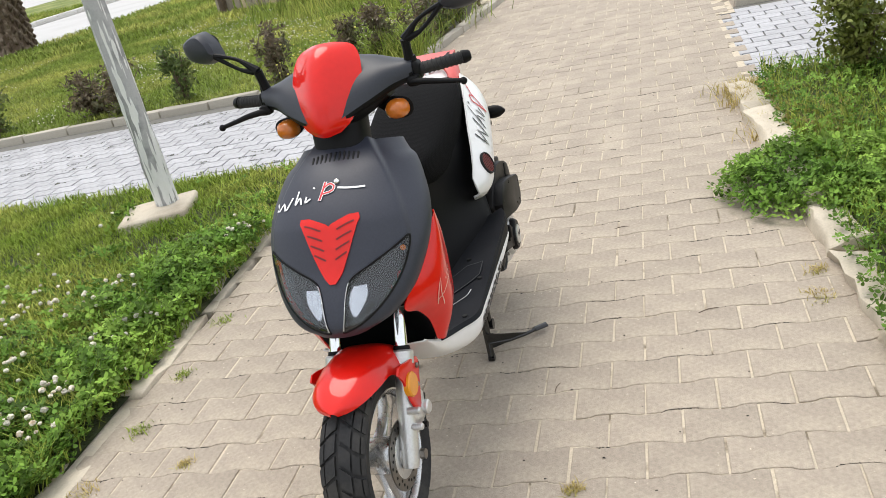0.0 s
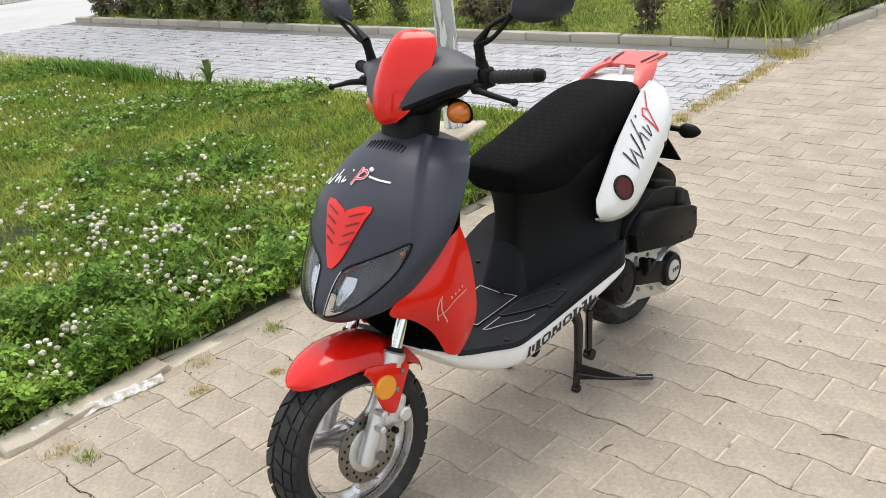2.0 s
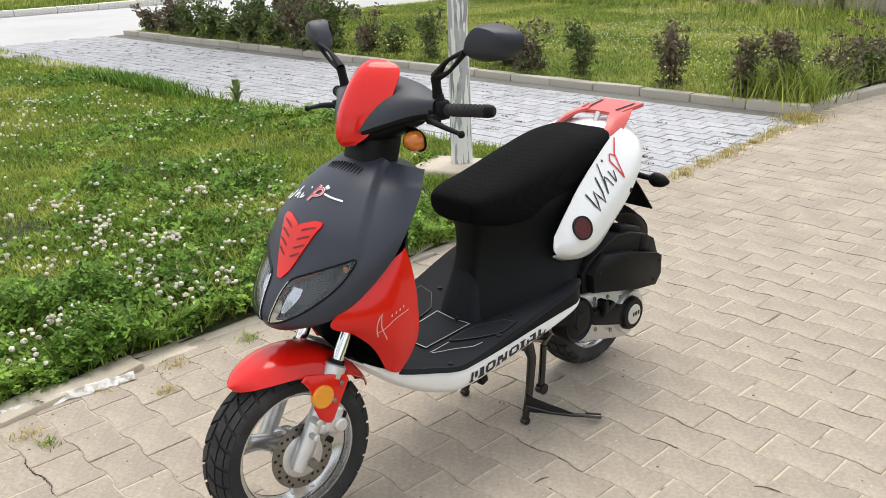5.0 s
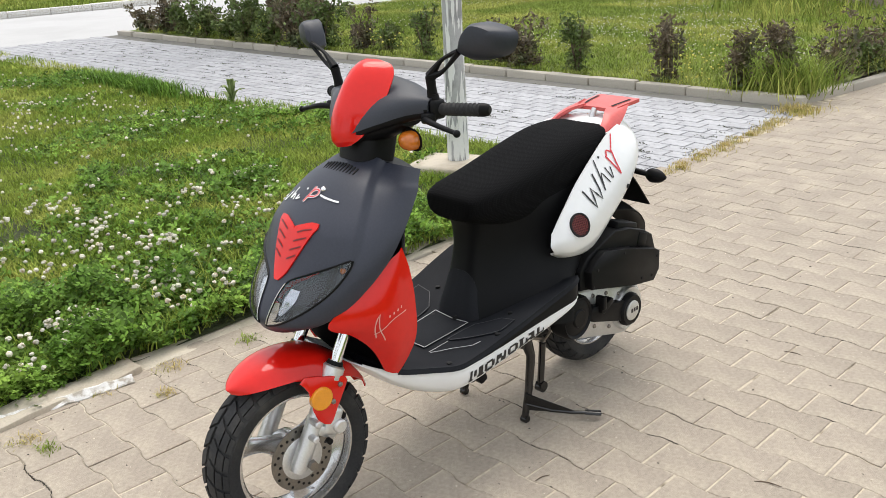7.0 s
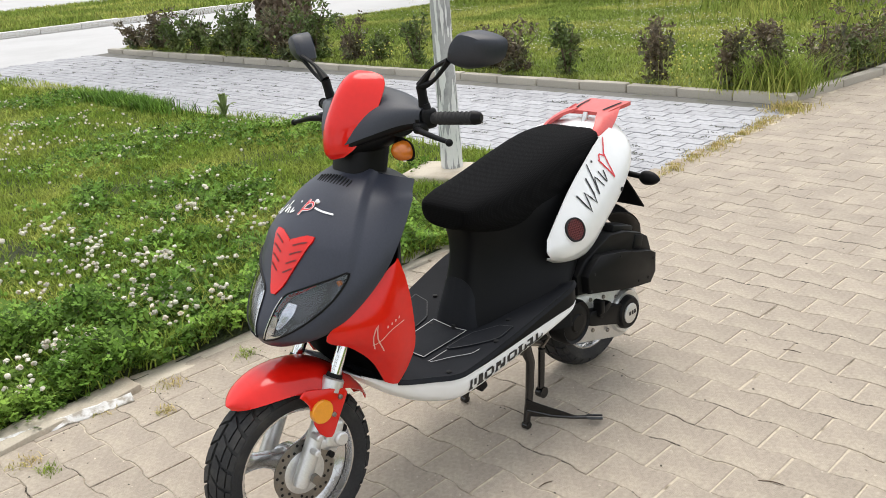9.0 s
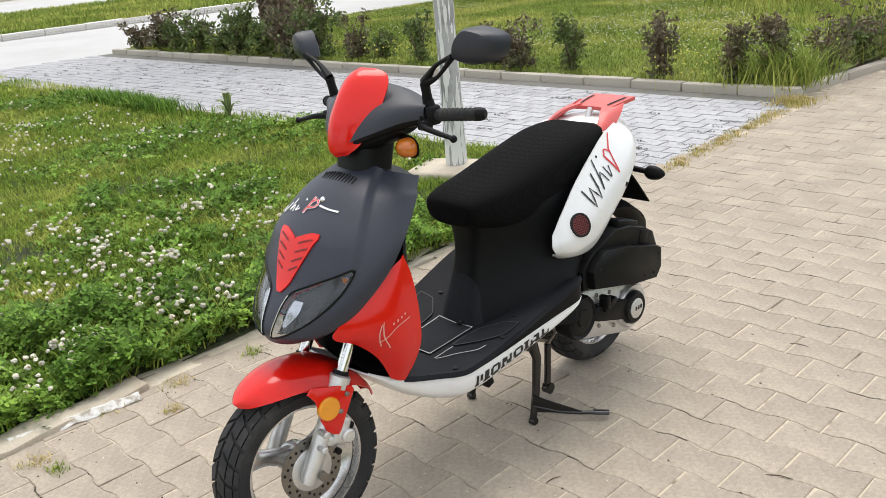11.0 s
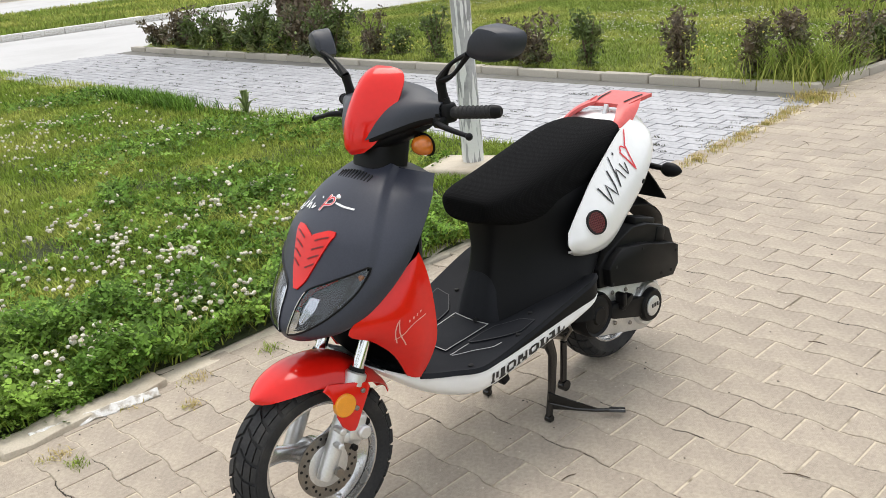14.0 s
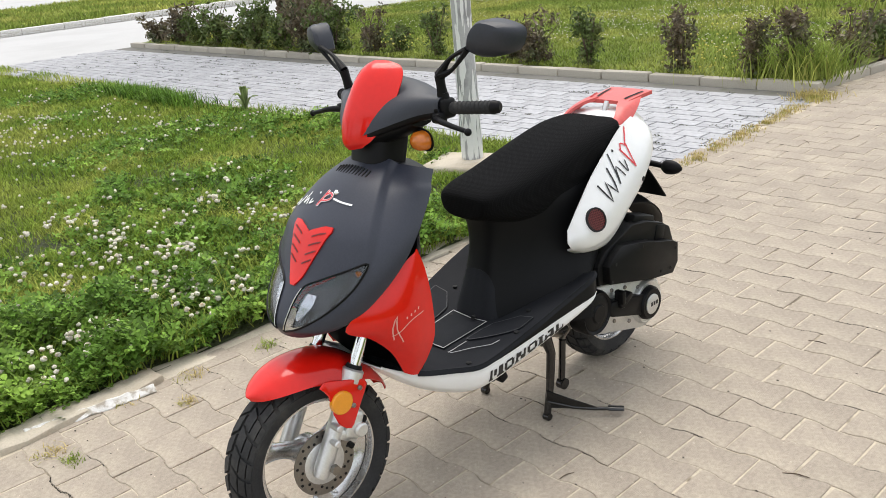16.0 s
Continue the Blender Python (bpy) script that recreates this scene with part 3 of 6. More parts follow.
def wheel(name, axle, radius, half, m, label):
    """Cast alloy wheel with its tyre."""
    c = axle
    bm = bmesh.new()
    r = radius - 0.068
    prof = [(-half * 0.80, r + 0.012), (-half * 0.80, r - 0.002), (-half * 0.5, r - 0.012), (half * 0.5, r - 0.012), (half * 0.80, r - 0.002), (half * 0.80, r + 0.012), (half * 0.5, r + 0.004), (-half * 0.5, r + 0.004)]
    turned(prof, c, "x", 56, bm, closed=True)
    # three broad spokes that widen into the rim
    for k in range(3):
        a0 = 2 * math.pi * k / 3 + 2.50
        rings = []
        for i in range(9):
            t = i / 8
            rr = 0.034 + (r - 0.008 - 0.034) * t
            w = 0.020 + 0.012 * (2 * t - 1) ** 2 + (0.022 if t > 0.9 else 0)
            h = 0.020 - 0.004 * math.sin(math.pi * t)
            a = a0 + 0.24 * t
            d, s = Vector((0, math.cos(a), math.sin(a))), Vector((0, -math.sin(a), math.cos(a)))
            rings.append([c + d * rr + s * (w * p) + Vector((h * q, 0, 0)) for p, q in oval(12, 3.0)])
        loft(rings, True, bm)
    turned([(-0.05, 0.022), (-0.046, 0.036), (-0.03, 0.045), (0.03, 0.045), (0.046, 0.036), (0.05, 0.022)], c, "x", 28, bm)
    w = part(name, bm, "rim", scooter, label, m)

    # tyre: rounded section with raised tread blocks
    def skin(phi, th, lift=0.0):
        """phi round the axle, th across the section."""
        rr = radius - 0.044 + (0.044 + lift) * math.copysign(abs(math.cos(th)) ** 0.8, math.cos(th))
        x = (half + lift) * math.copysign(abs(math.sin(th)) ** 0.85, math.sin(th)) * (1 - 0.3 * max(0.0, -math.cos(th)))
        return (c.x + x, c.y + rr * math.cos(phi), c.z + rr * math.sin(phi))
    bm = bmesh.new()
    ths = [radians(d) for d in (-142, -120, -100, -80, -62, -45, -28, -12, 0, 12, 28, 45, 62, 80, 100, 120, 142)]
    n = 72
    grid = [[bm.verts.new(skin(2 * math.pi * k / n, th, -0.0060 if abs(th) < 1.3 else 0.0)) for th in ths] for k in range(n)]
    for k in range(n):
        for a in range(len(ths) - 1):
            bm.faces.new((grid[k][a], grid[k][a + 1], grid[(k + 1) % n][a + 1], grid[(k + 1) % n][a]))
    tyre = part("tyre", bm, "rubber", w)
    bm = bmesh.new()
    seg = 28
    for k in range(seg):
        p0 = 2 * math.pi * k / seg
        step = 2 * math.pi / seg
        for sgn in (-1, 1):
            q = p0 + (0.5 * step if sgn > 0 else 0)
            for t0, t1, sk0, sk1, lng in ((2, 30, 0.0, 0.40, 0.86), (33, 56, 0.44, 0.62, 0.86), (59, 76, 0.64, 0.70, 0.84)):
                def g(u, v, q=q, sgn=sgn, t0=t0, t1=t1, sk0=sk0, sk1=sk1, lng=lng):
                    th = sgn * radians(t0 + (t1 - t0) * u)
                    return skin(q + step * ((sk0 + (sk1 - sk0) * u) + lng * v), th)
                top = [[Vector(g(u, v)) for u in (0.04, 0.5, 0.96)] for v in (0.03, 0.5, 0.97)]
                ring_t = [top[0][0], top[0][1], top[0][2], top[1][2], top[2][2], top[2][1], top[2][0], top[1][0]]
                vb = [bm.verts.new(p + (Vector((c.x, c.y, c.z)) + Vector((0, (p.y - c.y), (p.z - c.z))) * 0.62 - p) * 0.16) for p in ring_t]
                vt = [bm.verts.new(p) for p in ring_t]
                cen = bm.verts.new(top[1][1])
                for i in range(8):
                    bm.faces.new((vb[i], vb[(i + 1) % 8], vt[(i + 1) % 8], vt[i]))
                    bm.faces.new((vt[i], vt[(i + 1) % 8], cen))
    part("tread", bm, "rubber", tyre, "chunky black tread blocks", sharp=30)
    return w


front = wheel("front_wheel", FRONT_AXLE, 0.227, 0.058, STEER, "silver three-spoke front wheel with a drilled disc")
rear = wheel("rear_wheel", REAR_AXLE, 0.227, 0.060, None, "silver rear wheel")

# brake disc
c = FRONT_AXLE
bm = turned([(0.062, 0.056), (0.066, 0.056), (0.066, 0.086), (0.062, 0.086)], c, "x", 60, closed=True)
disc = part("brake_disc", bm, "steel", front, "worn drilled steel disc")
bm = turned([(0.05, 0.03), (0.058, 0.058), (0.0655, 0.058), (0.0675, 0.055), (0.0675, 0.03), (0.075, 0.024), (0.075, 0.004)], c, "x", 40)
part("disc_carrier", bm, "alloy", front)
# drilled holes as solid plugs, their inner shade put into the black
for k in range(30):
    a, r = 2 * math.pi * k / 30, (0.064, 0.071, 0.078)[k % 3]
    part("disc_hole_shade", turned([(0.0655, 0.0040), (0.0667, 0.0040)], c + Vector((0, r * math.cos(a), r * math.sin(a))), "x", 8), "dark", front)

# fork legs
UP = Vector((0, math.sin(RAKE), math.cos(RAKE)))
LEG = Vector((0, 0.260 * UP.y + 0.018, 0.260 * UP.z)).normalized()
for sgn in (1, -1):
    foot = FRONT_AXLE + Vector((sgn * 0.088, -0.020, 0)) - LEG * 0.020
    bm = tube([foot, foot + LEG * 0.02, foot + LEG * 0.235, foot + LEG * 0.248], [0.019, 0.0225, 0.0215, 0.0205], 20)
    leg = part("fork_slider", bm, "alloy", scooter, "silver fork slider", STEER)
    bm = tube([foot + LEG * 0.242, foot + LEG * 0.247, foot + LEG * 0.276, foot + LEG * 0.280], [0.022, 0.0280, 0.0280, 0.024], 22)
    part("fork_collar", bm, "alloy", leg)
    bm = tube([foot + LEG * 0.280, foot + LEG * 0.290], [0.0215, 0.0195], 20)
    part("fork_seal", bm, "plastic", leg)
    bm = tube([foot + LEG * 0.21, foot + LEG * 0.47], 0.0155, 20)
    part("fork_tube", bm, "chrome", scooter, "chrome fork tube", STEER)
bm = tube([FRONT_AXLE - Vector((0.118, 0, 0)), FRONT_AXLE + Vector((0.118, 0, 0))], 0.009, 12)
tube([FRONT_AXLE + Vector((0.108, 0, 0)), FRONT_AXLE + Vector((0.122, 0, 0))], 0.013, 6, bm)
part("axle", bm, "steel", scooter, "", STEER)
bm = block((0.20, 0.05, 0.03), (0, 0.245, 0.70), (-27, 0, 0), 0.008)
part("fork_bridge", bm, "plastic", scooter, "", STEER)
# caliper
bm = block((0.045, 0.045, 0.075), (0.092, 0.125, 0.315), (-25, 0, 0), 0.012, 3)
block((0.03, 0.06, 0.028), (0.094, 0.105, 0.292), (-35, 0, 0), 0.008, 2, bm)
turned([(0, 0.018), (0.02, 0.018), (0.024, 0.014)], (0.103, 0.135, 0.302), "x", 20, bm)
turned([(0, 0.009), (0.03, 0.009), (0.033, 0.006)], (0.098, 0.072, 0.335), "x", 12, bm)
turned([(0, 0.009), (0.03, 0.009), (0.033, 0.006)], (0.098, 0.060, 0.298), "x", 12, bm)
cal = part("brake_caliper", bm, "alloy", scooter, "cast silver brake caliper", STEER)
part("caliper_pin", turned([(0, 0.011), (0.012, 0.011)], (0.100, 0.150, 0.322), "x", 12), "plastic", cal)
part("caliper_pin", turned([(0, 0.008), (0.012, 0.008)], (0.112, 0.10, 0.275), "x", 12), "plastic", cal)


# front mudguard
def guard(u, v):
    """u across, v from the front tip to the rear tip; the sides run down into the fork flanges."""
    a = radians(-32 + 100 * v)
    t = 2 * u - 1
    tip = math.sqrt(max(0.01, 1 - (1 - min(1.0, v / 0.30)) ** 2)) * (1.0 if v < 0.68 else 1.0 - 2.2 * (v - 0.68))
    flange = math.exp(-((v - 0.532) / (0.11 if v < 0.532 else 0.080)) ** 2)
    hw = 0.090 * tip + 0.020 * flange
    drop = (0.014 + 0.046 * math.sin(math.pi * min(1.0, 1.1 * v))) * (1 - 0.15 * v) + 0.050 * flange
    r = 0.262 + 0.014 * math.sin(math.pi * min(1, v * 1.2)) - drop * abs(t) ** (2.8 - 1.0 * flange)
    return (hw * math.copysign(abs(t) ** (0.85 - 0.40 * flange), t), FRONT_AXLE.y + r * math.sin(a), FRONT_AXLE.z + r * math.cos(a))


bm = sheet(guard, 36, 60, 0.003, 1)
mud = part("front_mudguard", bm, "red", scooter, "glossy red front mudguard", STEER, sharp=60)
FLANGE = [(0.046, 0.450), (0.056, 0.438), (0.066, 0.420), (0.070, 0.395), (0.072, 0.368), (0.082, 0.338), (0.098, 0.320), (0.113, 0.314), (0.122, 0.322), (0.142, 0.356), (0.162, 0.388), (0.176, 0.412), (0.172, 0.424), (0.150, 0.434), (0.112, 0.446), (0.086, 0.456), (0.062, 0.462)]
for sgn in (1, -1):
    part("fork_flange", slab(FLANGE, sgn * 0.1095, sgn * 0.1150, 0.0025), "red", mud, "red flange bolted to the fork leg")
    rc = Vector((sgn * 0.114, 0.096, 0.394))
    bm = turned([(-sgn * 0.006, 0.030), (sgn * 0.006, 0.030), (sgn * 0.009, 0.027), (sgn * 0.0095, 0.004)], rc, "x", 32)
    part("reflector", bm, "amber_flat", mud, "round amber side reflector")
    for y, z in ((0.127, 0.373), (0.152, 0.411)):
        part("flange_screw", turned([(0, 0.0065), (sgn * 0.004, 0.0065), (sgn * 0.006, 0.004)], (sgn * 0.115, y, z), "x", 12), "steel", mud)


# nose cowl: rows of centre line y, z and edge x, y, z, from chin to neck
COWL = [(0.030, 0.572, 0.070, 0.085, 0.572), (0.022, 0.600, 0.120, 0.105, 0.590), (0.044, 0.645, 0.160, 0.150, 0.622), (0.082, 0.695, 0.188, 0.205, 0.672),
        (0.122, 0.748, 0.203, 0.258, 0.725), (0.166, 0.800, 0.203, 0.303, 0.775), (0.212, 0.842, 0.190, 0.348, 0.820), (0.262, 0.880, 0.170, 0.392, 0.860),
        (0.314, 0.908, 0.150, 0.414, 0.874), (0.362, 0.926, 0.132, 0.440, 0.897)]


def cowl(u, v):
    yc, zc, xe, ye, ze = curve_at(COWL, v)
    t = 2 * u - 1
    a = t * math.pi / 2
    k = 1 - math.cos(a)
    crease = 0.64 - 0.26 * max(0.0, (v - 0.44) / 0.56)
    ridge = 0.015 / (1 + math.exp((abs(t) - crease) * 130)) * min(1, max(0, (v - 0.36) * 6))
    return (xe * math.sin(a), yc + (ye - yc) * k ** 1.08 - ridge * 0.75, zc + (ze - zc) * k + ridge * 0.75)


LENS = [(0.075, 0.545, 0.565), (0.12, 0.55, 0.655), (0.19, 0.553, 0.735), (0.27, 0.556, 0.785), (0.325, 0.575, 0.806), (0.37, 0.650, 0.815), (0.415, 0.745, 0.820), (0.445, 0.808, 0.818)]


def in_lens(u, v):
    t = abs(2 * u - 1) / 2 + 0.5
    if not LENS[0][0] < v < LENS[-1][0]:
        return False
    for (v0, a0, b0), (v1, a1, b1) in zip(LENS, LENS[1:]):
        if v0 <= v <= v1:
            f = (v - v0) / (v1 - v0)
            return a0 + (a1 - a0) * f < t < b0 + (b1 - b0) * f
    return False


bm = sheet(cowl, 120, 84, 0.003, 1, keep=lambda u, v: not in_lens(u, v))
nose = part("nose_cowl", bm, "black", scooter, "matt black nose cowl", sharp=50)
for sgn in (1, -1):
    rows = LENS if sgn > 0 else [(v, 1 - a, 1 - b) for v, a, b in LENS]
    bm = patch(cowl, rows, 1, -0.024, 0.002, 16, 24)
    lamp = part("headlight", bm, "lamp_dark", scooter, "smoked headlight with a clear lens")
    bm = patch(cowl, rows, 1, 0.0015, 0.0025, 14, 20)
    part("lens", bm, "glass", lamp).visible_shadow = False
    def spot(v, a, b, sgn=sgn):
        return (v, 0.5 + sgn * a, 0.5 + sgn * b)
    bm = patch(cowl, [spot(0.165, 0.095, 0.115), spot(0.20, 0.075, 0.135), spot(0.25, 0.062, 0.150), spot(0.30, 0.080, 0.140)], 1, -0.012, 0.002, 8, 10)
    part("lamp_reflector", bm, "bulb", lamp, "bright lamp reflector")
    bm = patch(cowl, [spot(0.10, 0.055, 0.105), spot(0.16, 0.13, 0.19), spot(0.22, 0.165, 0.240), spot(0.30, 0.20, 0.286), spot(0.36, 0.235, 0.305), spot(0.41, 0.275, 0.312)], 1, -0.014, 0.002, 8, 14)
    part("lamp_bezel", bm, "ink_black", lamp, "black inner bezel")
    part("side_bulb", turned([(-0.004, 0.007), (0.003, 0.006), (0.006, 0.003)], Vector(cowl(0.5 + sgn * 0.285, 0.40)) + Vector((0, 0.010, 0)), "y", 12), "amber", lamp, "small amber bulb")
    bm = bmesh.new()
    edge = [curve_at(rows, i / 30) for i in range(31)]
    loop = [(v, a) for v, a, b in edge] + [(v, b) for v, a, b in reversed(edge)]
    pts = [np.asarray(cowl(u, v)) + normal_at(cowl, u, v) * 0.001 for v, u in loop]
    tube(pts + [pts[0]], 0.0028, 6, bm)
    part("lens_rim", bm, "plastic", lamp)
    bm = tube([np.asarray(cowl(u, v)) + normal_at(cowl, u, v) * 0.003 for v, u in [(v, a) for v, a, b in edge[2:17]]], 0.0016, 6)
    part("lens_trim", bm, "rim", lamp)

# red badge on the nose, with louvres
HEART = [(0.312, 0.0, 0.012), (0.35, 0.0, 0.038), (0.42, 0.0, 0.066), (0.48, 0.0, 0.088), (0.525, 0.0, 0.106), (0.545, 0.030, 0.116), (0.566, 0.078, 0.113)]
badge = None
for sgn in (1, -1):
    bm = patch(cowl, [(v, 0.5 + sgn * a, 0.5 + sgn * b) for v, a, b in HEART], 1, 0.004, 0.004, 10, 22)
    half_badge = part("nose_badge", bm, "red", badge or scooter, "red arrow-shaped badge with louvres" if not badge else "")
    badge = badge or half_badge
    for k in range(4):
        v0 = 0.405 + 0.036 * k
        pts = [(0.5 + sgn * s, v0 + dv) for s, dv in ((0.018 + 0.004 * k, 0.0), (0.04 + 0.006 * k, 0.012), (0.062 + 0.011 * k, 0.024))]
        # groove between louvres as a flat stroke, shade put into a darker red
        part("louvre", stroke(cowl, pts, 0.0040, 1, 0.0052), "red_shade", badge)

# cooling slits under the neck and the key plug
# solid bars on the surface; their black is the shade inside the slits
for k in range(11):
    t = (k - 5) / 5
    u = 0.5 + 0.12 * t
    p = Vector(cowl(u, 0.868 - 0.010 * t * t))
    part("cooling_slit_shade", block((0.0050, 0.030 - 0.008 * t * t, 0.004), p, (33, 0, 0), 0.001, 1), "dark", nose)
p = cowl(0.525, 0.728)
bm = bmesh.new()
bmesh.ops.create_uvsphere(bm, u_segments=14, v_segments=8, radius=0.008)
bm.transform(Matrix.Translation(p))
part("key_plug", bm, "chrome", nose)


# flowing mark on the nose, as plain strokes
def mark(f, strokes, material, parent, side, name="emblem"):
    for w, *pts in strokes:
        part(name, stroke(f, pts, w, side, 0.0022), material, parent, smooth=False)


mark(cowl, [(0.0055, (0.190, 0.650), (0.245, 0.607), (0.276, 0.645), (0.295, 0.612), (0.325, 0.672)), (0.0048, (0.352, 0.700), (0.345, 0.636), (0.364, 0.668), (0.377, 0.637)), (0.0048, (0.397, 0.672), (0.395, 0.646), (0.417, 0.660)), (0.007, (0.424, 0.706), (0.428, 0.712)), (0.0050, (0.530, 0.697), (0.580, 0.688), (0.645, 0.682))], "ink_white", nose, 1)
mark(cowl, [(0.0085, (0.476, 0.732), (0.468, 0.69), (0.458, 0.645)), (0.0075, (0.468, 0.700), (0.495, 0.720), (0.515, 0.706), (0.505, 0.684), (0.460, 0.674))], "ink_white", nose, 1)
for w, *pts in ((0.0050, (0.476, 0.730), (0.468, 0.69), (0.458, 0.647)), (0.0042, (0.468, 0.700), (0.495, 0.720), (0.515, 0.706), (0.505, 0.684), (0.460, 0.674))):
    part("emblem", stroke(cowl, pts, w, 1, 0.0028), "ink_red", nose, smooth=False)

# red flanks of the leg shield
FLANK = [[(0.199, 0.270, 0.728), (0.206, 0.290, 0.742), (0.206, 0.298, 0.748)], [(0.180, 0.200, 0.668), (0.210, 0.258, 0.680), (0.207, 0.316, 0.690)],
         [(0.140, 0.110, 0.592), (0.208, 0.225, 0.605), (0.204, 0.330, 0.605)], [(0.148, 0.172, 0.545), (0.205, 0.250, 0.530), (0.197, 0.334, 0.510)],
         [(0.152, 0.225, 0.488), (0.188, 0.272, 0.468), (0.180, 0.318, 0.446)], [(0.148, 0.262, 0.414), (0.157, 0.278, 0.404), (0.160, 0.296, 0.398)]]
for sgn in (1, -1):
    f = net([[(sgn * x, y, z) for x, y, z in r] for r in FLANK])
    bm = sheet(f, 16, 26, 0.0035, 1 if sgn < 0 else -1)
    flank = part("leg_shield_flank", bm, "red", scooter, "glossy red leg shield side", sharp=60)
    side = -1 if sgn > 0 else 1
    mark(f, [(0.0030, (0.28, 0.60), (0.36, 0.50), (0.46, 0.40), (0.40, 0.52), (0.38, 0.62)), (0.0024, (0.30, 0.555), (0.42, 0.52), (0.60, 0.46), (0.82, 0.435)),
             (0.004, (0.56, 0.440), (0.57, 0.425)), (0.004, (0.62, 0.430), (0.63, 0.415)), (0.004, (0.68, 0.420), (0.69, 0.405)), (0.004, (0.74, 0.410), (0.75, 0.395))], "ink_pink", flank, side)
    bm = turned([(0, 0.006), (sgn * 0.004, 0.006), (sgn * 0.006, 0.003)], (sgn * 0.158, 0.296, 0.412), "x", 10)
    part("screw", bm, "plastic", flank)

# inner leg shield and wheel arch
SHIELD = [[(-0.118, 0.442, 0.890), (0.0, 0.470, 0.900), (0.118, 0.442, 0.890)], [(-0.196, 0.310, 0.740), (0.0, 0.46, 0.74), (0.196, 0.310, 0.740)],
          [(-0.198, 0.332, 0.590), (0.0, 0.430, 0.60), (0.198, 0.332, 0.590)], [(-0.164, 0.332, 0.452), (0.0, 0.40, 0.45), (0.164, 0.332, 0.452)], [(-0.140, 0.330, 0.392), (0.0, 0.39, 0.380), (0.140, 0.330, 0.392)]]
part("leg_shield", sheet(net(SHIELD), 16, 20, 0.004, 1), "plastic", scooter, "black inner leg shield")
lip = [[cowl(u, 1.0) for u in (0, 0.25, 0.5, 0.75, 1)], [curve_at([(-0.122, 0.443, 0.889), (0.0, 0.468, 0.902), (0.122, 0.443, 0.889)], u) for u in (0, 0.25, 0.5, 0.75, 1)]]
part("neck_lip", sheet(net(lip), 16, 4, 0.003, 1), "plastic", scooter, "black lip round the steering neck")
ARCH = [[(-0.13, 0.14, 0.585), (0.0, 0.10, 0.60), (0.13, 0.14, 0.585)], [(-0.146, 0.215, 0.515), (0.0, 0.27, 0.585), (0.146, 0.215, 0.515)], [(-0.148, 0.262, 0.430), (0.0, 0.325, 0.49), (0.148, 0.262, 0.430)], [(-0.110, 0.300, 0.375), (0.0, 0.335, 0.37), (0.110, 0.300, 0.375)]]
part("wheel_arch", sheet(net(ARCH), 14, 16, 0.004, 1), "plastic", scooter, "black inner wheel arch")

# white belly pan: stations of y, half width and height of the upper rim, half width and height of the foot
PAN = [(0.205, 0.132, 0.450, 0.124, 0.440), (0.245, 0.134, 0.424, 0.120, 0.404), (0.290, 0.136, 0.398, 0.112, 0.358), (0.345, 0.142, 0.374, 0.114, 0.314), (0.405, 0.166, 0.362, 0.134, 0.282), (0.465, 0.203, 0.356, 0.166, 0.270), (0.53, 0.212, 0.360, 0.182, 0.276), (0.62, 0.221, 0.373, 0.196, 0.300), (0.72, 0.231, 0.390, 0.211, 0.328), (0.82, 0.241, 0.406, 0.225, 0.356), (0.90, 0.246, 0.416, 0.236, 0.388), (0.935, 0.234, 0.420, 0.228, 0.408)]
# how far the footboard's edge stands above the pan at each station
EDGE = [(0.0,), (0.0,), (0.0,), (0.0,), (0.0,), (0.002,), (0.006,), (0.014,), (0.024,), (0.034,), (0.042,), (0.044,)]


def pan(u, v):
    y, xt, zt, xb, zb = curve_at(PAN, v)
    return curve_at([(xt, y, zt), (xt + 0.004, y, zt - 0.3 * (zt - zb)), (0.5 * (xt + xb) + 0.008, y, zb + 0.25 * (zt - zb)), (xb - 0.012, y, zb), (0.5 * xb, y, zb - 0.004 - 0.6 * max(0.0, y - 0.76)), (0, y, zb - 0.004 - 0.6 * max(0.0, y - 0.76))], u)


def pan_v(y):
    """Where along the pan a given y lies."""
    lo, hi = 0.0, 1.0
    for _ in range(24):
        m = (lo + hi) / 2
        lo, hi = (m, hi) if curve_at(PAN, m)[0] < y else (lo, m)
    return lo


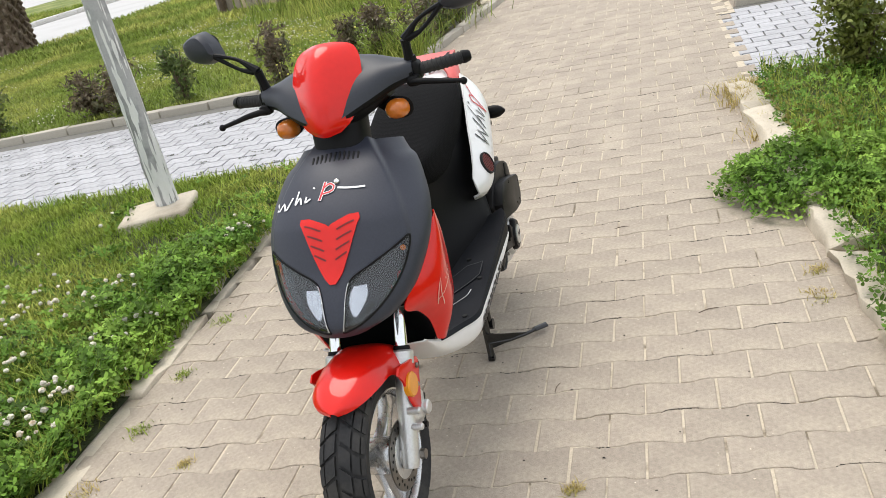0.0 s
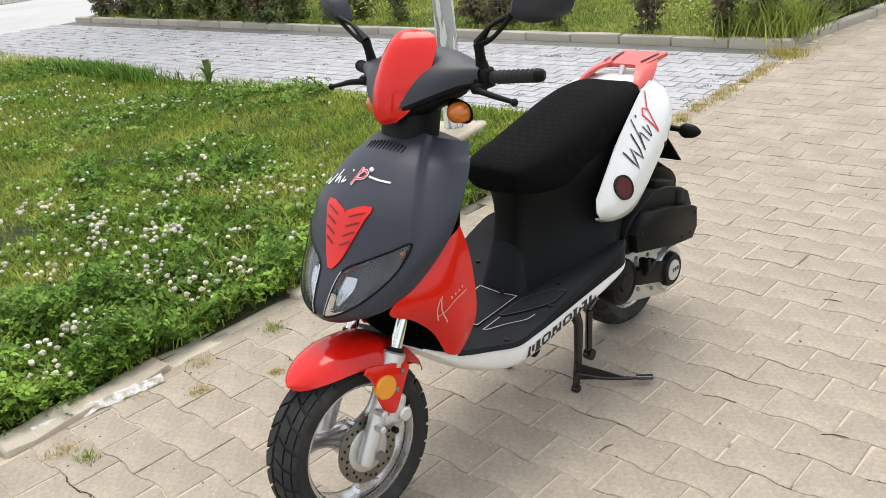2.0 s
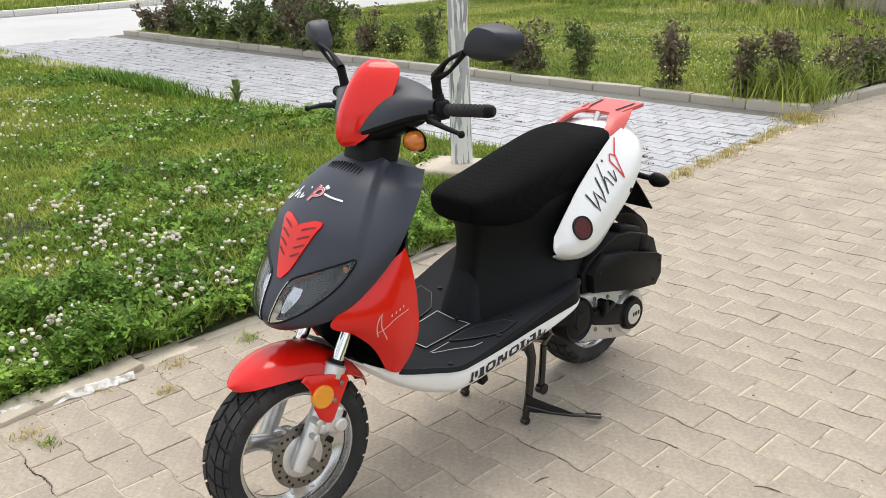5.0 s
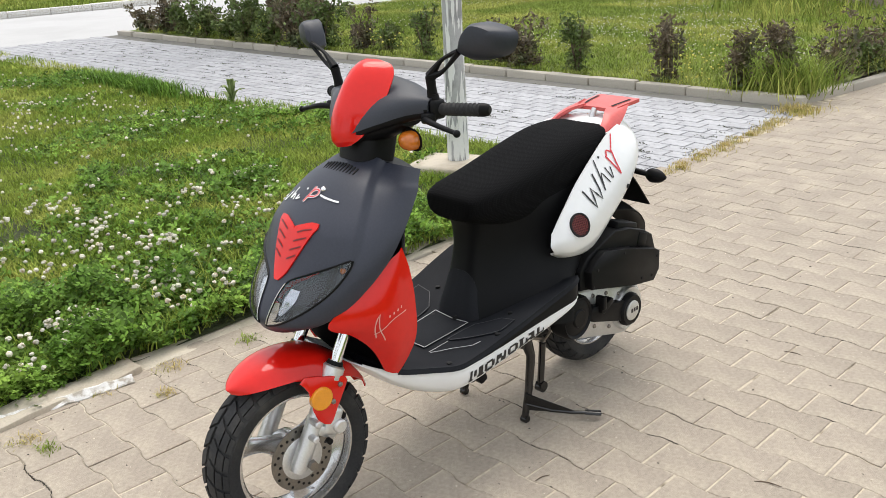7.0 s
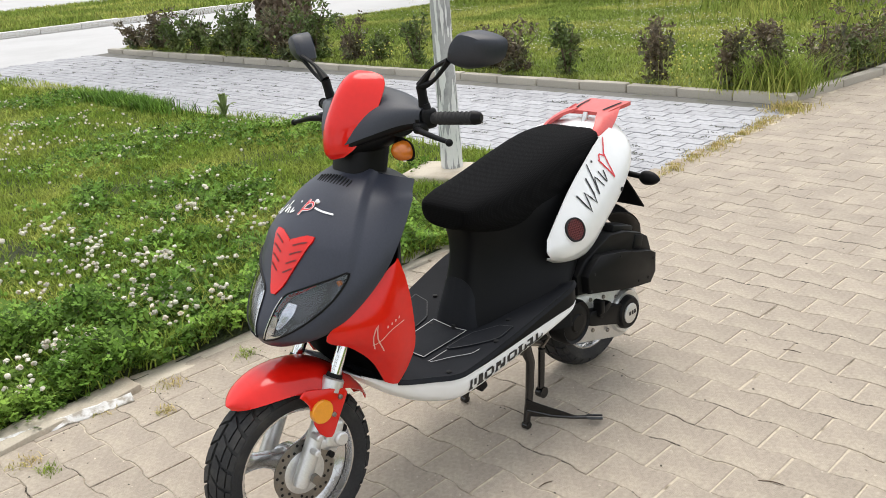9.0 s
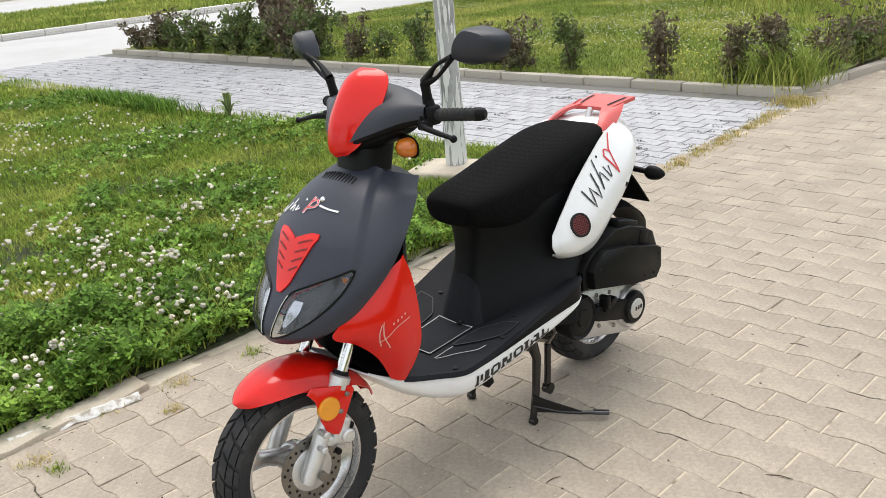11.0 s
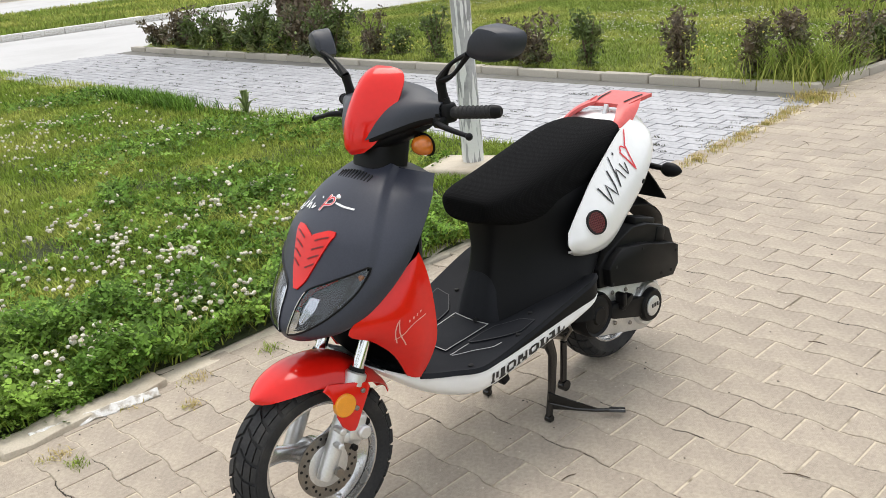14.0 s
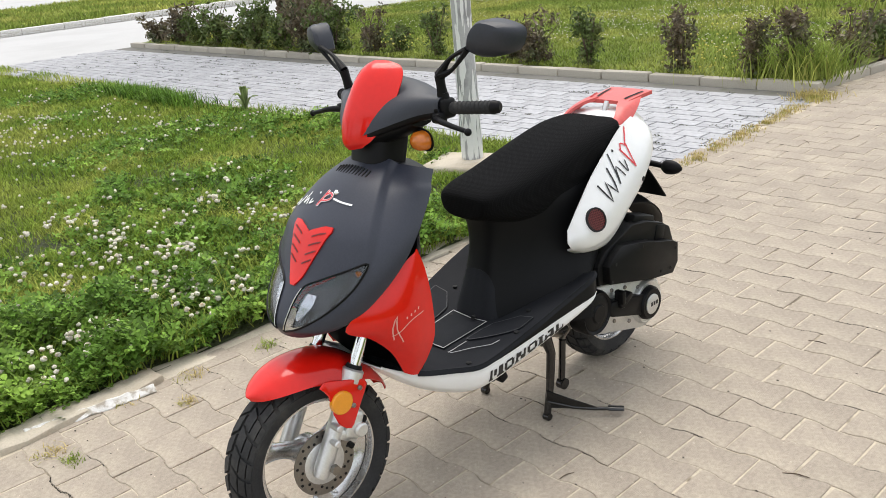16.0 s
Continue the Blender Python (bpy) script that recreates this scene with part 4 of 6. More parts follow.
for sgn in (1, -1):
    f = (lambda s: (lambda u, v: np.asarray(pan(u, v)) * (s, 1, 1)))(sgn)
    belly = part("belly_pan", sheet(f, 18, 40, 0.004, sgn), "white", scooter, "white lower fairing", sharp=60)
    y0 = 0.500
    for k, w in enumerate((0.046, 0.034, 0.038, 0.036, 0.016, 0.036, 0.030)):
        va, vb = pan_v(y0), pan_v(y0 + w)
        y0 += w + 0.0065
        lo, hi = 0.185, 0.350
        bars = [(0.0, 0.24, lo + 0.03, hi - 0.03), (0.76, 1.0, lo + 0.03, hi - 0.03), (0.16, 0.84, lo, lo + 0.036), (0.16, 0.84, hi - 0.036, hi)]
        if k == 0:
            bars = [(0.0, 0.17, lo, hi), (0.70, 0.98, lo, hi), (0.34, 0.52, lo + 0.02, hi - 0.05), (-0.06, 0.26, hi - 0.026, hi), (0.62, 1.06, hi - 0.026, hi)]
        elif w < 0.02:
            bars = [(0.15, 0.85, lo, hi), (-0.1, 1.1, lo, lo + 0.026), (-0.1, 1.1, hi - 0.026, hi)]
        elif k == 6:
            bars = [(0.1, 0.40, lo, hi), (-0.04, 1.0, hi - 0.030, hi), (0.86, 1.0, hi - 0.08, hi)]
        elif k == 5:
            bars = [(0.05, 0.20, lo + 0.06, hi), (0.66, 0.96, lo, hi), (0.22, 0.66, lo + 0.105, lo + 0.135), (-0.04, 0.28, hi - 0.026, hi), (0.6, 1.06, hi - 0.026, hi), (0.36, 0.66, lo, lo + 0.045)]
        elif k == 2:
            bars = [(0.05, 0.22, lo, hi), (0.78, 0.95, lo, hi), (0.22, 0.52, lo + 0.01, lo + 0.09), (0.50, 0.80, lo + 0.09, hi - 0.01), (-0.04, 0.30, hi - 0.026, hi)]
        bm = bmesh.new()
        for a0, a1, b0, b1 in bars:
            patch(f, [(va + (vb - va) * a0, b0, b1), (va + (vb - va) * a1, b0, b1)], sgn, 0.0022, 0.001, 3, 2, bm)
        part("letter_bar", bm, "ink_black", belly, smooth=False)


# footboard
BOARD_FROM = pan_v(0.315)


def board(u, v):
    m = BOARD_FROM + (1 - BOARD_FROM) * v
    y, xt, zt, xb, zb = curve_at(PAN, m)
    zt += curve_at(EDGE, m)[0]
    t = 2 * u - 1
    rise = max(0.0, (v - 0.62)) * 0.02
    e = abs(t)
    z = zt + 0.008 - (0.006 + max(0, zt - 0.362) * 0.75 * (1 - e ** 1.2)) * (1 - e ** 12) + rise
    return (t * (xt + 0.004), y, z)


bm = sheet(board, 40, 44, 0.014, 1)
footboard = part("footboard", bm, "board_plastic", scooter, "charcoal ribbed footboard", sharp=45)
for sgn in (1, -1):
    def skirt(u, v, sgn=sgn):
        y, xt, zt, xb, zb = curve_at(PAN, BOARD_FROM + (1 - BOARD_FROM) * v)
        top = np.asarray(board(0.5 + 0.5 * sgn, v)) + (sgn * 0.001, 0, -0.002)
        return top * (1 - u) + np.array((sgn * (xt + 0.006), y, zt - 0.003)) * u
    part("board_edge", sheet(skirt, 4, 40, 0.004, sgn), "body_black", footboard, sharp=45)


def on_board(x, y):
    """The board's own coordinates of a place in plan."""
    m = pan_v(y)
    return 0.5 + x / (2 * (curve_at(PAN, m)[1] + 0.004)), (m - BOARD_FROM) / (1 - BOARD_FROM)


def outlined(rows, line="pole", width=0.0032):
    """A raised pad with a paler outline; rows of y and the x it spans."""
    uv = []
    for y, xa, xb in rows:
        ua, v = on_board(xa, y)
        uv.append((v, ua, on_board(xb, y)[0]))
    pad = part("foot_pad", patch(board, uv, 1, 0.004, 0.004, 8, 12), "board_plastic", footboard)
    loop = [(a, v) for v, a, b in uv] + [(b, v) for v, a, b in reversed(uv)]
    bm = bmesh.new()
    for a, b in zip(loop, loop[1:] + loop[:1]):
        stroke(board, [a, ((a[0] + b[0]) / 2, (a[1] + b[1]) / 2), b], width, 1, 0.0056, bm, 6)
    part("pad_edge", bm, line, pad, "pale edge line", smooth=False)


outlined([(0.478, -0.060, 0.060), (0.56, -0.064, 0.064), (0.645, -0.068, 0.068)])
for sgn in (1, -1):
    rows = [(0.548, 0.082, 0.092), (0.60, 0.086, 0.150), (0.645, 0.096, 0.196), (0.70, 0.150, 0.200)]
    outlined([(y, *sorted((sgn * a, sgn * b))) for y, a, b in rows], "pad_line", 0.0022)
    for k, line in enumerate((((0.086, 0.470), (0.090, 0.54)), ((0.092, 0.470), (0.128, 0.52), (0.168, 0.560)), ((0.168, 0.560), (0.176, 0.585)))):
        bm = stroke(board, [on_board(sgn * x, y) for x, y in line], 0.0034, 1, 0.0036)
        part("tread_line", bm, "pole", footboard, smooth=False)
    for x, y in ((0.060, 0.625), (0.174, 0.462), (0.196, 0.63), (0.150, 0.735)):
        part("board_screw", turned([(-0.002, 0.0075), (0.004, 0.0075), (0.0045, 0.006)], board(*on_board(sgn * x, y)), "z", 14), "dark", footboard)

# body under the seat: rings of height, front y, half widths at front, middle and rear
HUMP = [(0.335, 0.640, 0.100, 0.150, 0.226), (0.375, 0.646, 0.096, 0.142, 0.220), (0.43, 0.660, 0.086, 0.126, 0.200), (0.50, 0.684, 0.074, 0.108, 0.170), (0.57, 0.702, 0.070, 0.100, 0.146), (0.63, 0.706, 0.078, 0.106, 0.140), (0.68, 0.694, 0.086, 0.112, 0.138), (0.72, 0.684, 0.086, 0.112, 0.13)]


def hump_point(h, s):
    """A point of the body: h from foot to top, s from the front centre round the left side to the back."""
    z, y0, wf, wm, wr = curve_at(HUMP, h)
    k = min(1.0, max(0.10, 0.10 + 0.9 * (z - 0.43) / 0.13))
    x, y = curve_at([(0.0, y0), (wf * 0.60, y0 + 0.006), (wf * 0.95, y0 + 0.045), (wm, y0 + 0.15), (wr, y0 + 0.26), (wr, y0 + 0.28 + 0.14 * k), (wr * 0.7, y0 + 0.29 + 0.27 * k), (0.0, y0 + 0.30 + 0.32 * k)], s)
    return x, y, z


rings = []
for i in range(19):
    left = [hump_point(i / 18, k / 20) for k in range(21)]
    rings.append(left + [(-x, y, z) for x, y, z in reversed(left[1:-1])])
hump = part("under_seat_body", loft(rings), "body_black", scooter, "black body under the seat", sharp=60)


def apron(u, v):
    t = 2 * u - 1
    x, y, z = hump_point(0.04 + (0.42 - 0.10 * abs(t) ** 3) * v, abs(t) * (0.27 - 0.05 * v))
    return math.copysign(x, t), y, z


part("battery_cover", sheet(apron, 36, 14, 0.006, -1, lift=0.005), "grey_cover", hump, "charcoal battery cover", sharp=50)
bm = turned([(-0.006, 0.006), (0.004, 0.006)], (0.02, 0.641, 0.385), "y", 10)
part("cover_screw", bm, "dark", hump)
# rear frame behind and under the body
rings = []
for i in range(11):
    y, w, zt, zb = curve_at([(0.96, 0.12, 0.66, 0.52), (1.06, 0.14, 0.74, 0.50), (1.2, 0.14, 0.79, 0.56), (1.33, 0.10, 0.80, 0.66), (1.43, 0.05, 0.79, 0.73)], i / 10)
    rings.append([(w * p, y, (zt + zb) / 2 + (zt - zb) / 2 * q) for p, q in oval(24, 3.0)])
part("tail_core", loft(rings), "plastic", scooter, "black tail inner")

# seat: stations of y, half width, top, foot
SEAT = [(0.650, 0.048, 0.732, 0.700), (0.653, 0.082, 0.745, 0.682), (0.672, 0.100, 0.757, 0.673), (0.72, 0.114, 0.770, 0.655), (0.80, 0.126, 0.784, 0.628), (0.93, 0.138, 0.812, 0.612), (1.06, 0.144, 0.838, 0.645), (1.15, 0.138, 0.850, 0.700), (1.23, 0.118, 0.850, 0.775), (1.265, 0.085, 0.844, 0.80), (1.272, 0.04, 0.834, 0.812)]
rings = []
for i in range(41):
    y, w, zt, zb = curve_at(SEAT, i / 40)
    zm = zb + 0.62 * (zt - zb)
    ring = []
    for p, q in oval(40, 3.1):
        z = zm + (zt - zm) * q if q > 0 else zm + (zm - zb) * q
        ring.append((w * p * (1 - 0.10 * max(0, -q)), y, z + 0.006 * (p * p) * max(0, q)))
    rings.append(ring)
part("seat", loft(rings), "seat", scooter, "long saddle in a black mesh cover", sharp=70)

# white flanks of the tail
TAIL = [[(0.179, 0.888, 0.606), (0.190, 0.875, 0.574), (0.177, 0.898, 0.537)], [(0.178, 0.926, 0.654), (0.213, 0.936, 0.585), (0.172, 0.972, 0.502)], [(0.164, 1.010, 0.722), (0.212, 1.045, 0.622), (0.164, 1.088, 0.488)],
        [(0.148, 1.110, 0.782), (0.201, 1.155, 0.678), (0.154, 1.192, 0.548)], [(0.128, 1.215, 0.832), (0.182, 1.265, 0.742), (0.148, 1.298, 0.632)], [(0.104, 1.312, 0.846), (0.138, 1.362, 0.786), (0.116, 1.378, 0.702)], [(0.054, 1.412, 0.832), (0.068, 1.440, 0.797), (0.058, 1.444, 0.760)]]
for sgn in (1, -1):
    rows = []
    for (ux, uy, uz), (mx, my, mz), (lx, ly, lz) in TAIL:
        k = min(1.0, (mz - lz) / 0.09)
        rows.append([(sgn * ux, uy, uz), (sgn * mx, my, mz), (sgn * (0.3 * mx + 0.7 * lx + 0.016 * k), 0.3 * my + 0.7 * ly, 0.3 * mz + 0.7 * lz), (sgn * (lx - 0.022 * k), ly, lz)])
    shell = net(rows)

    def f(u, v, shell=shell, sgn=sgn):
        """The panel with a swollen upper part and a groove above its lower edge."""
        p = np.asarray(shell(u, v))
        w = min(1.0, 4 * v, 4 * (1 - v))
        k = 0.62 - 0.10 * v
        out = 0.007 / (1 + math.exp((u - k) * 60)) + 0.004 / (1 + math.exp((k + 0.20 - u) * 60))
        return p + np.array((sgn * out * w, 0, 0))

    side = sgn
    tail = part("tail_panel", sheet(f, 56, 44, 0.006, side), "white", scooter, "white tail side panel", sharp=60)
    mark(f, [(0.0062, (0.080, 0.345), (0.106, 0.349), (0.278, 0.368), (0.123, 0.391), (0.269, 0.417), (0.072, 0.444)), (0.0046, (0.020, 0.497), (0.252, 0.451), (0.132, 0.486), (0.244, 0.502)), (0.0046, (0.132, 0.522), (0.244, 0.527), (0.166, 0.548)), (0.008, (0.037, 0.527), (0.054, 0.533))], "ink_black", tail, side)
    mark(f, [(0.0060, (0.089, 0.565), (0.166, 0.569), (0.295, 0.577)), (0.0050, (0.278, 0.578), (0.192, 0.590), (0.106, 0.611)), (0.0050, (0.097, 0.569), (0.072, 0.590), (0.123, 0.607)), (0.005, (0.106, 0.607), (0.063, 0.645), (0.020, 0.683))], "ink_red", tail, side)
    v = Vector(f(0.25, 0.240))
    n = Vector(normal_at(f, 0.25, 0.240)) * side
    turn_m = Matrix.Translation(v) @ n.to_track_quat("Z", "Y").to_matrix().to_4x4()
    bm = turned([(-0.006, 0.036), (0.0045, 0.036), (0.0045, 0.0315), (0.001, 0.0315), (0.0008, 0.003)], (0, 0, 0), "z", 30)
    vent = part("side_vent", bm, "dark", tail, "round vent with red mesh", turn_m)
    bm = bmesh.new()
    for k in range(-4, 5):
        h = math.sqrt(max(0.0, 0.031 ** 2 - (k * 0.0068) ** 2))
        block((2 * h, 0.0022, 0.002), (0, k * 0.0068, 0.0018), (0, 0, 0), 0, 1, bm)
        block((0.0022, 2 * h, 0.002), (k * 0.0068, 0, 0.0016), (0, 0, 0), 0, 1, bm)
    part("vent_mesh", bm, "vent_red", vent)
    bm = turned([(-0.002, 0.0075), (0.003, 0.0075), (0.0035, 0.005)], (0, 0, 0), "z", 14)
    w = Vector(f(0.50, 0.60))
    part("tail_screw", bm, "dark", tail, "", Matrix.Translation(w) @ (Vector(normal_at(f, 0.50, 0.60)) * side).to_track_quat("Z", "Y").to_matrix().to_4x4())
TOP = [[(-0.124, 1.235, 0.828), (0, 1.235, 0.838), (0.124, 1.235, 0.828)], [(-0.106, 1.325, 0.846), (0, 1.335, 0.852), (0.106, 1.325, 0.846)], [(-0.056, 1.412, 0.832), (0, 1.417, 0.838), (0.056, 1.412, 0.832)], [(-0.052, 1.446, 0.770), (0, 1.456, 0.77), (0.052, 1.446, 0.770)]]
part("tail_top", sheet(net(TOP), 12, 12, 0.004, 1), "white", scooter, "white tail top")

# rear carrier
DECK = [[(-0.070, 1.335, 0.878), (0, 1.330, 0.882), (0.070, 1.335, 0.878)], [(-0.076, 1.39, 0.886), (0, 1.39, 0.890), (0.076, 1.39, 0.886)], [(-0.080, 1.47, 0.892), (0, 1.455, 0.896), (0.080, 1.47, 0.892)]]
deck_f = net(DECK)
rack = part("rear_carrier", sheet(deck_f, 14, 10, 0.012, 1), "red_faded", scooter, "faded red plastic rear carrier", sharp=50)
for sgn in (1, -1):
    ARM = [[(sgn * 0.040, 1.345, 0.876), (sgn * 0.076, 1.345, 0.872), (sgn * 0.082, 1.40, 0.880)], [(sgn * 0.062, 1.30, 0.868), (sgn * 0.090, 1.30, 0.862), (sgn * 0.096, 1.36, 0.862)], [(sgn * 0.082, 1.26, 0.850), (sgn * 0.104, 1.265, 0.842), (sgn * 0.107, 1.31, 0.838)], [(sgn * 0.090, 1.235, 0.830), (sgn * 0.108, 1.240, 0.824), (sgn * 0.108, 1.275, 0.822)]]
    part("carrier_arm", sheet(net(ARM), 8, 14, 0.010, sgn), "red_faded", rack)
    # slot as a flat stroke on the uncut deck, its shade painted near-black
    bm = stroke(deck_f, [(0.5 + sgn * 0.36, 0.2), (0.5 + sgn * 0.38, 0.5), (0.5 + sgn * 0.40, 0.85)], 0.009, 1, 0.002)
    part("carrier_slot", bm, "dark", rack, smooth=False)
part("carrier_post", tube([(0.0, 1.31, 0.83), (0.0, 1.335, 0.875)], 0.010, 10), "alloy", rack)

# plate bracket, inner mudguard, rear indicators
part("plate_bracket", sheet(net([[(-0.05, 1.40, 0.70), (0.05, 1.40, 0.70)], [(-0.085, 1.445, 0.63), (0.085, 1.445, 0.63)], [(-0.100, 1.522, 0.522), (0.100, 1.522, 0.522)]]), 6, 10, 0.005, 1), "plastic", scooter, "black plate bracket")
part("rear_mudguard", sheet(net([[(-0.07, 1.20, 0.52), (0, 1.20, 0.54), (0.07, 1.20, 0.52)], [(-0.076, 1.33, 0.54), (0, 1.33, 0.565), (0.076, 1.33, 0.54)], [(-0.080, 1.46, 0.510), (0, 1.475, 0.530), (0.080, 1.46, 0.510)], [(-0.074, 1.53, 0.455), (0, 1.55, 0.470), (0.074, 1.53, 0.455)], [(-0.045, 1.585, 0.392), (0, 1.605, 0.385), (0.045, 1.585, 0.392)]]), 10, 16, 0.005, 1), "body_black", scooter, "black rear mudguard")
for sgn in (1, -1):
    bm = tube([(sgn * 0.06, 1.405, 0.672), (sgn * 0.165, 1.412, 0.662)], [0.011, 0.009], 12)
    rings = [[(sgn * (0.150 + 0.075 * i / 10), 1.414 + 0.018 * r * p, 0.660 + 0.024 * r * q) for p, q in oval(16)] for i, r in enumerate((0.35, 0.7, 0.9, 1, 1, 0.98, 0.93, 0.85, 0.7, 0.5, 0.2))]
    loft(rings, True, bm)
    part("rear_indicator", bm, "plastic", scooter, "black rear indicator")
rings = [[(0.045 * p * r, 1.455 + 0.02 * i / 3, 0.735 + 0.022 * q * r) for p, q in oval(16, 3)] for i, r in enumerate((1, 1, 0.9, 0.6))]
part("tail_lamp", loft(rings), "vent_red", scooter, "dark red tail lamp")

# engine and drive
bm = block((0.20, 0.30, 0.17), (0.0, 1.02, 0.30), (-10, 0, 0), 0.03, 3)
block((0.12, 0.12, 0.16), (0.02, 1.04, 0.43), (0, 0, 0), 0.02, 2, bm)
engine = part("engine_block", bm, "plastic", scooter, "black engine block")


def hull(y0, z0, r0, y1, z1, r1, n=16):
    """Outline round two circles."""
    d = Vector((y1 - y0, z1 - z0))
    a = math.atan2(d.y, d.x)
    k = math.asin(max(-1, min(1, (r0 - r1) / d.length)))
    out = [(y1 + r1 * math.cos(a + t), z1 + r1 * math.sin(a + t)) for t in np.linspace(-math.pi / 2 + k, math.pi / 2 - k, n)]
    return out + [(y0 + r0 * math.cos(a + t), z0 + r0 * math.sin(a + t)) for t in np.linspace(math.pi / 2 - k, 3 * math.pi / 2 + k, n)]


gear = part("gear_cover", slab(hull(1.03, 0.300, 0.082, 1.272, 0.242, 0.094), 0.10, 0.178, 0.012), "alloy", scooter, "cast silver transmission cover", sharp=45)
part("fan_cover", turned([(0.15, 0.072), (0.196, 0.072), (0.206, 0.066), (0.200, 0.058), (0.206, 0.045), (0.206, 0.03), (0.212, 0.026), (0.212, 0.004)], (0, 0.985, 0.312), "x", 36), "plastic", gear, "round black fan cover")
part("drive_strip", slab(hull(1.075, 0.292, 0.026, 1.262, 0.241, 0.036), 0.17, 0.203, 0.006), "plastic", gear, "black drive cover strip")
part("hub_ring", turned([(0.165, 0.076), (0.186, 0.076), (0.194, 0.070), (0.190, 0.056), (0.19, 0.01)], (0, 1.272, 0.243), "x", 36), "alloy", gear)
part("hub_boss", turned([(0.185, 0.058), (0.202, 0.056), (0.210, 0.050), (0.210, 0.004)], (0, 1.268, 0.241), "x", 32), "plastic", gear)
cap = part("hub_cap", turned([(0.205, 0.034), (0.213, 0.034), (0.215, 0.031), (0.215, 0.003)], (0, 1.266, 0.241), "x", 28), "alloy", gear)
for k in range(3):
    part("letter_bar", block((0.002, 0.009, 0.014), (0.2155, 1.258 + 0.014 * k, 0.243), (0, 0, 0), 0.001, 1), "ink_black", cap)
for y, z in ((1.09, 0.345), (1.16, 0.33), (1.10, 0.235), (1.18, 0.205), (1.32, 0.20), (1.335, 0.28), (1.23, 0.305)):
    part("cover_bolt", turned([(0.165, 0.007), (0.182, 0.007), (0.184, 0.005)], (0, y, z), "x", 8), "steel", gear)
bm = slab(hull(1.105, 0.30, 0.014, 1.145, 0.318, 0.010), 0.19, 0.215, 0.004)
block((0.035, 0.02, 0.045), (0.205, 1.10, 0.325), (0, 0, 0), 0.006, 2, bm)
part("kick_lever", bm, "plastic", gear, "black kick-start lever")
for k in range(8):
    part("letter_bar", block((0.003, 0.009, 0.008), (0.1755, 1.115 + 0.013 * k, 0.213 - 0.0028 * k), (0, 0, 0), 0.001, 1), "plastic", gear)

# air filter box
BOX = [(1.000, 0.395), (0.998, 0.455), (1.04, 0.496), (1.09, 0.512), (1.175, 0.540), (1.256, 0.528), (1.341, 0.498), (1.385, 0.472), (1.408, 0.415), (1.393, 0.345), (1.363, 0.318), (1.248, 0.336), (1.12, 0.370)]
airbox = part("air_box", slab(BOX, 0.10, 0.200, 0.006), "plastic", scooter, "black air filter box", sharp=35)
INNER = [(1.022, 0.399), (1.018, 0.455), (1.044, 0.482), (1.088, 0.503), (1.187, 0.484), (1.249, 0.468), (1.262, 0.462), (1.368, 0.432), (1.392, 0.418), (1.392, 0.352), (1.363, 0.321), (1.248, 0.339)]
part("air_box_lid", slab(INNER, 0.196, 0.228, 0.005), "plastic", airbox)
part("air_box_cap", block((0.06, 0.115, 0.030), (0.155, 1.265, 0.526), (-17, 0, 0), 0.006, 2), "plastic", airbox)
part("air_box_rib", block((0.016, 0.05, 0.05), (0.196, 1.325, 0.470), (-17, 0, 0), 0.005, 2), "plastic", airbox)
bm = tube([(0.16, 1.02, 0.42), (0.14, 0.97, 0.44), (0.10, 0.93, 0.43)], 0.028, 12)
part("air_duct", bm, "plastic", airbox)
for y, z in ((1.05, 0.455), (1.19, 0.470), (1.375, 0.405), (1.03, 0.405), (1.345, 0.345), (1.29, 0.352)):
    part("lid_screw", turned([(0.22, 0.005), (0.2295, 0.005)], (0, y, z), "x", 8), "dark", airbox)
# rear shock absorber
bm = tube([(0.115, 1.27, 0.27), (0.115, 1.22, 0.52)], 0.014, 12)
for k in range(7):
    turned([(-0.004, 0.027), (0.004, 0.027)], (0.115, 1.262 - 0.0055 * k, 0.31 + 0.027 * k), "z", 16, bm)
part("shock_absorber", bm, "plastic", scooter, "black rear shock absorber")

# centre stand
bm = tube([(-0.115, 0.83, 0.255), (0.115, 0.83, 0.255)], 0.016, 12)
for sgn in (1, -1):
    tube([(sgn * 0.10, 0.850, 0.275), (sgn * 0.116, 0.862, 0.205), (sgn * 0.126, 0.838, 0.10), (sgn * 0.131, 0.812, 0.012)], [0.022, 0.0145, 0.0125, 0.011], 12, bm)
    tube([(sgn * 0.122, 0.812, 0.010), (sgn * 0.142, 0.812, 0.010)], 0.0125, 12, bm)
stand = part("centre_stand", bm, "gloss_black", scooter, "black steel centre stand")
bm = tube([(0.129, 0.820, 0.058), (0.185, 0.872, 0.034), (0.235, 0.915, 0.026), (0.290, 0.968, 0.022)], [0.008, 0.0065, 0.006, 0.006], 10)
loft([[(0.126, 0.818, 0.040), (0.132, 0.814, 0.040), (0.132, 0.814, 0.098), (0.126, 0.818, 0.098)], [(0.176, 0.866, 0.032), (0.180, 0.862, 0.032), (0.180, 0.862, 0.066), (0.176, 0.866, 0.066)], [(0.238, 0.920, 0.024), (0.241, 0.917, 0.024), (0.241, 0.917, 0.032), (0.238, 0.920, 0.032)]], True, bm)
tube([(0.262, 0.945, 0.024), (0.300, 0.975, 0.022)], 0.007, 10, bm, flat=1.8)
part("stand_pedal", bm, "gloss_black", stand)
bm = tube([(0.127, 0.905, 0.235), (0.125, 0.90, 0.14), (0.128, 0.892, 0.10)], 0.011, 12)
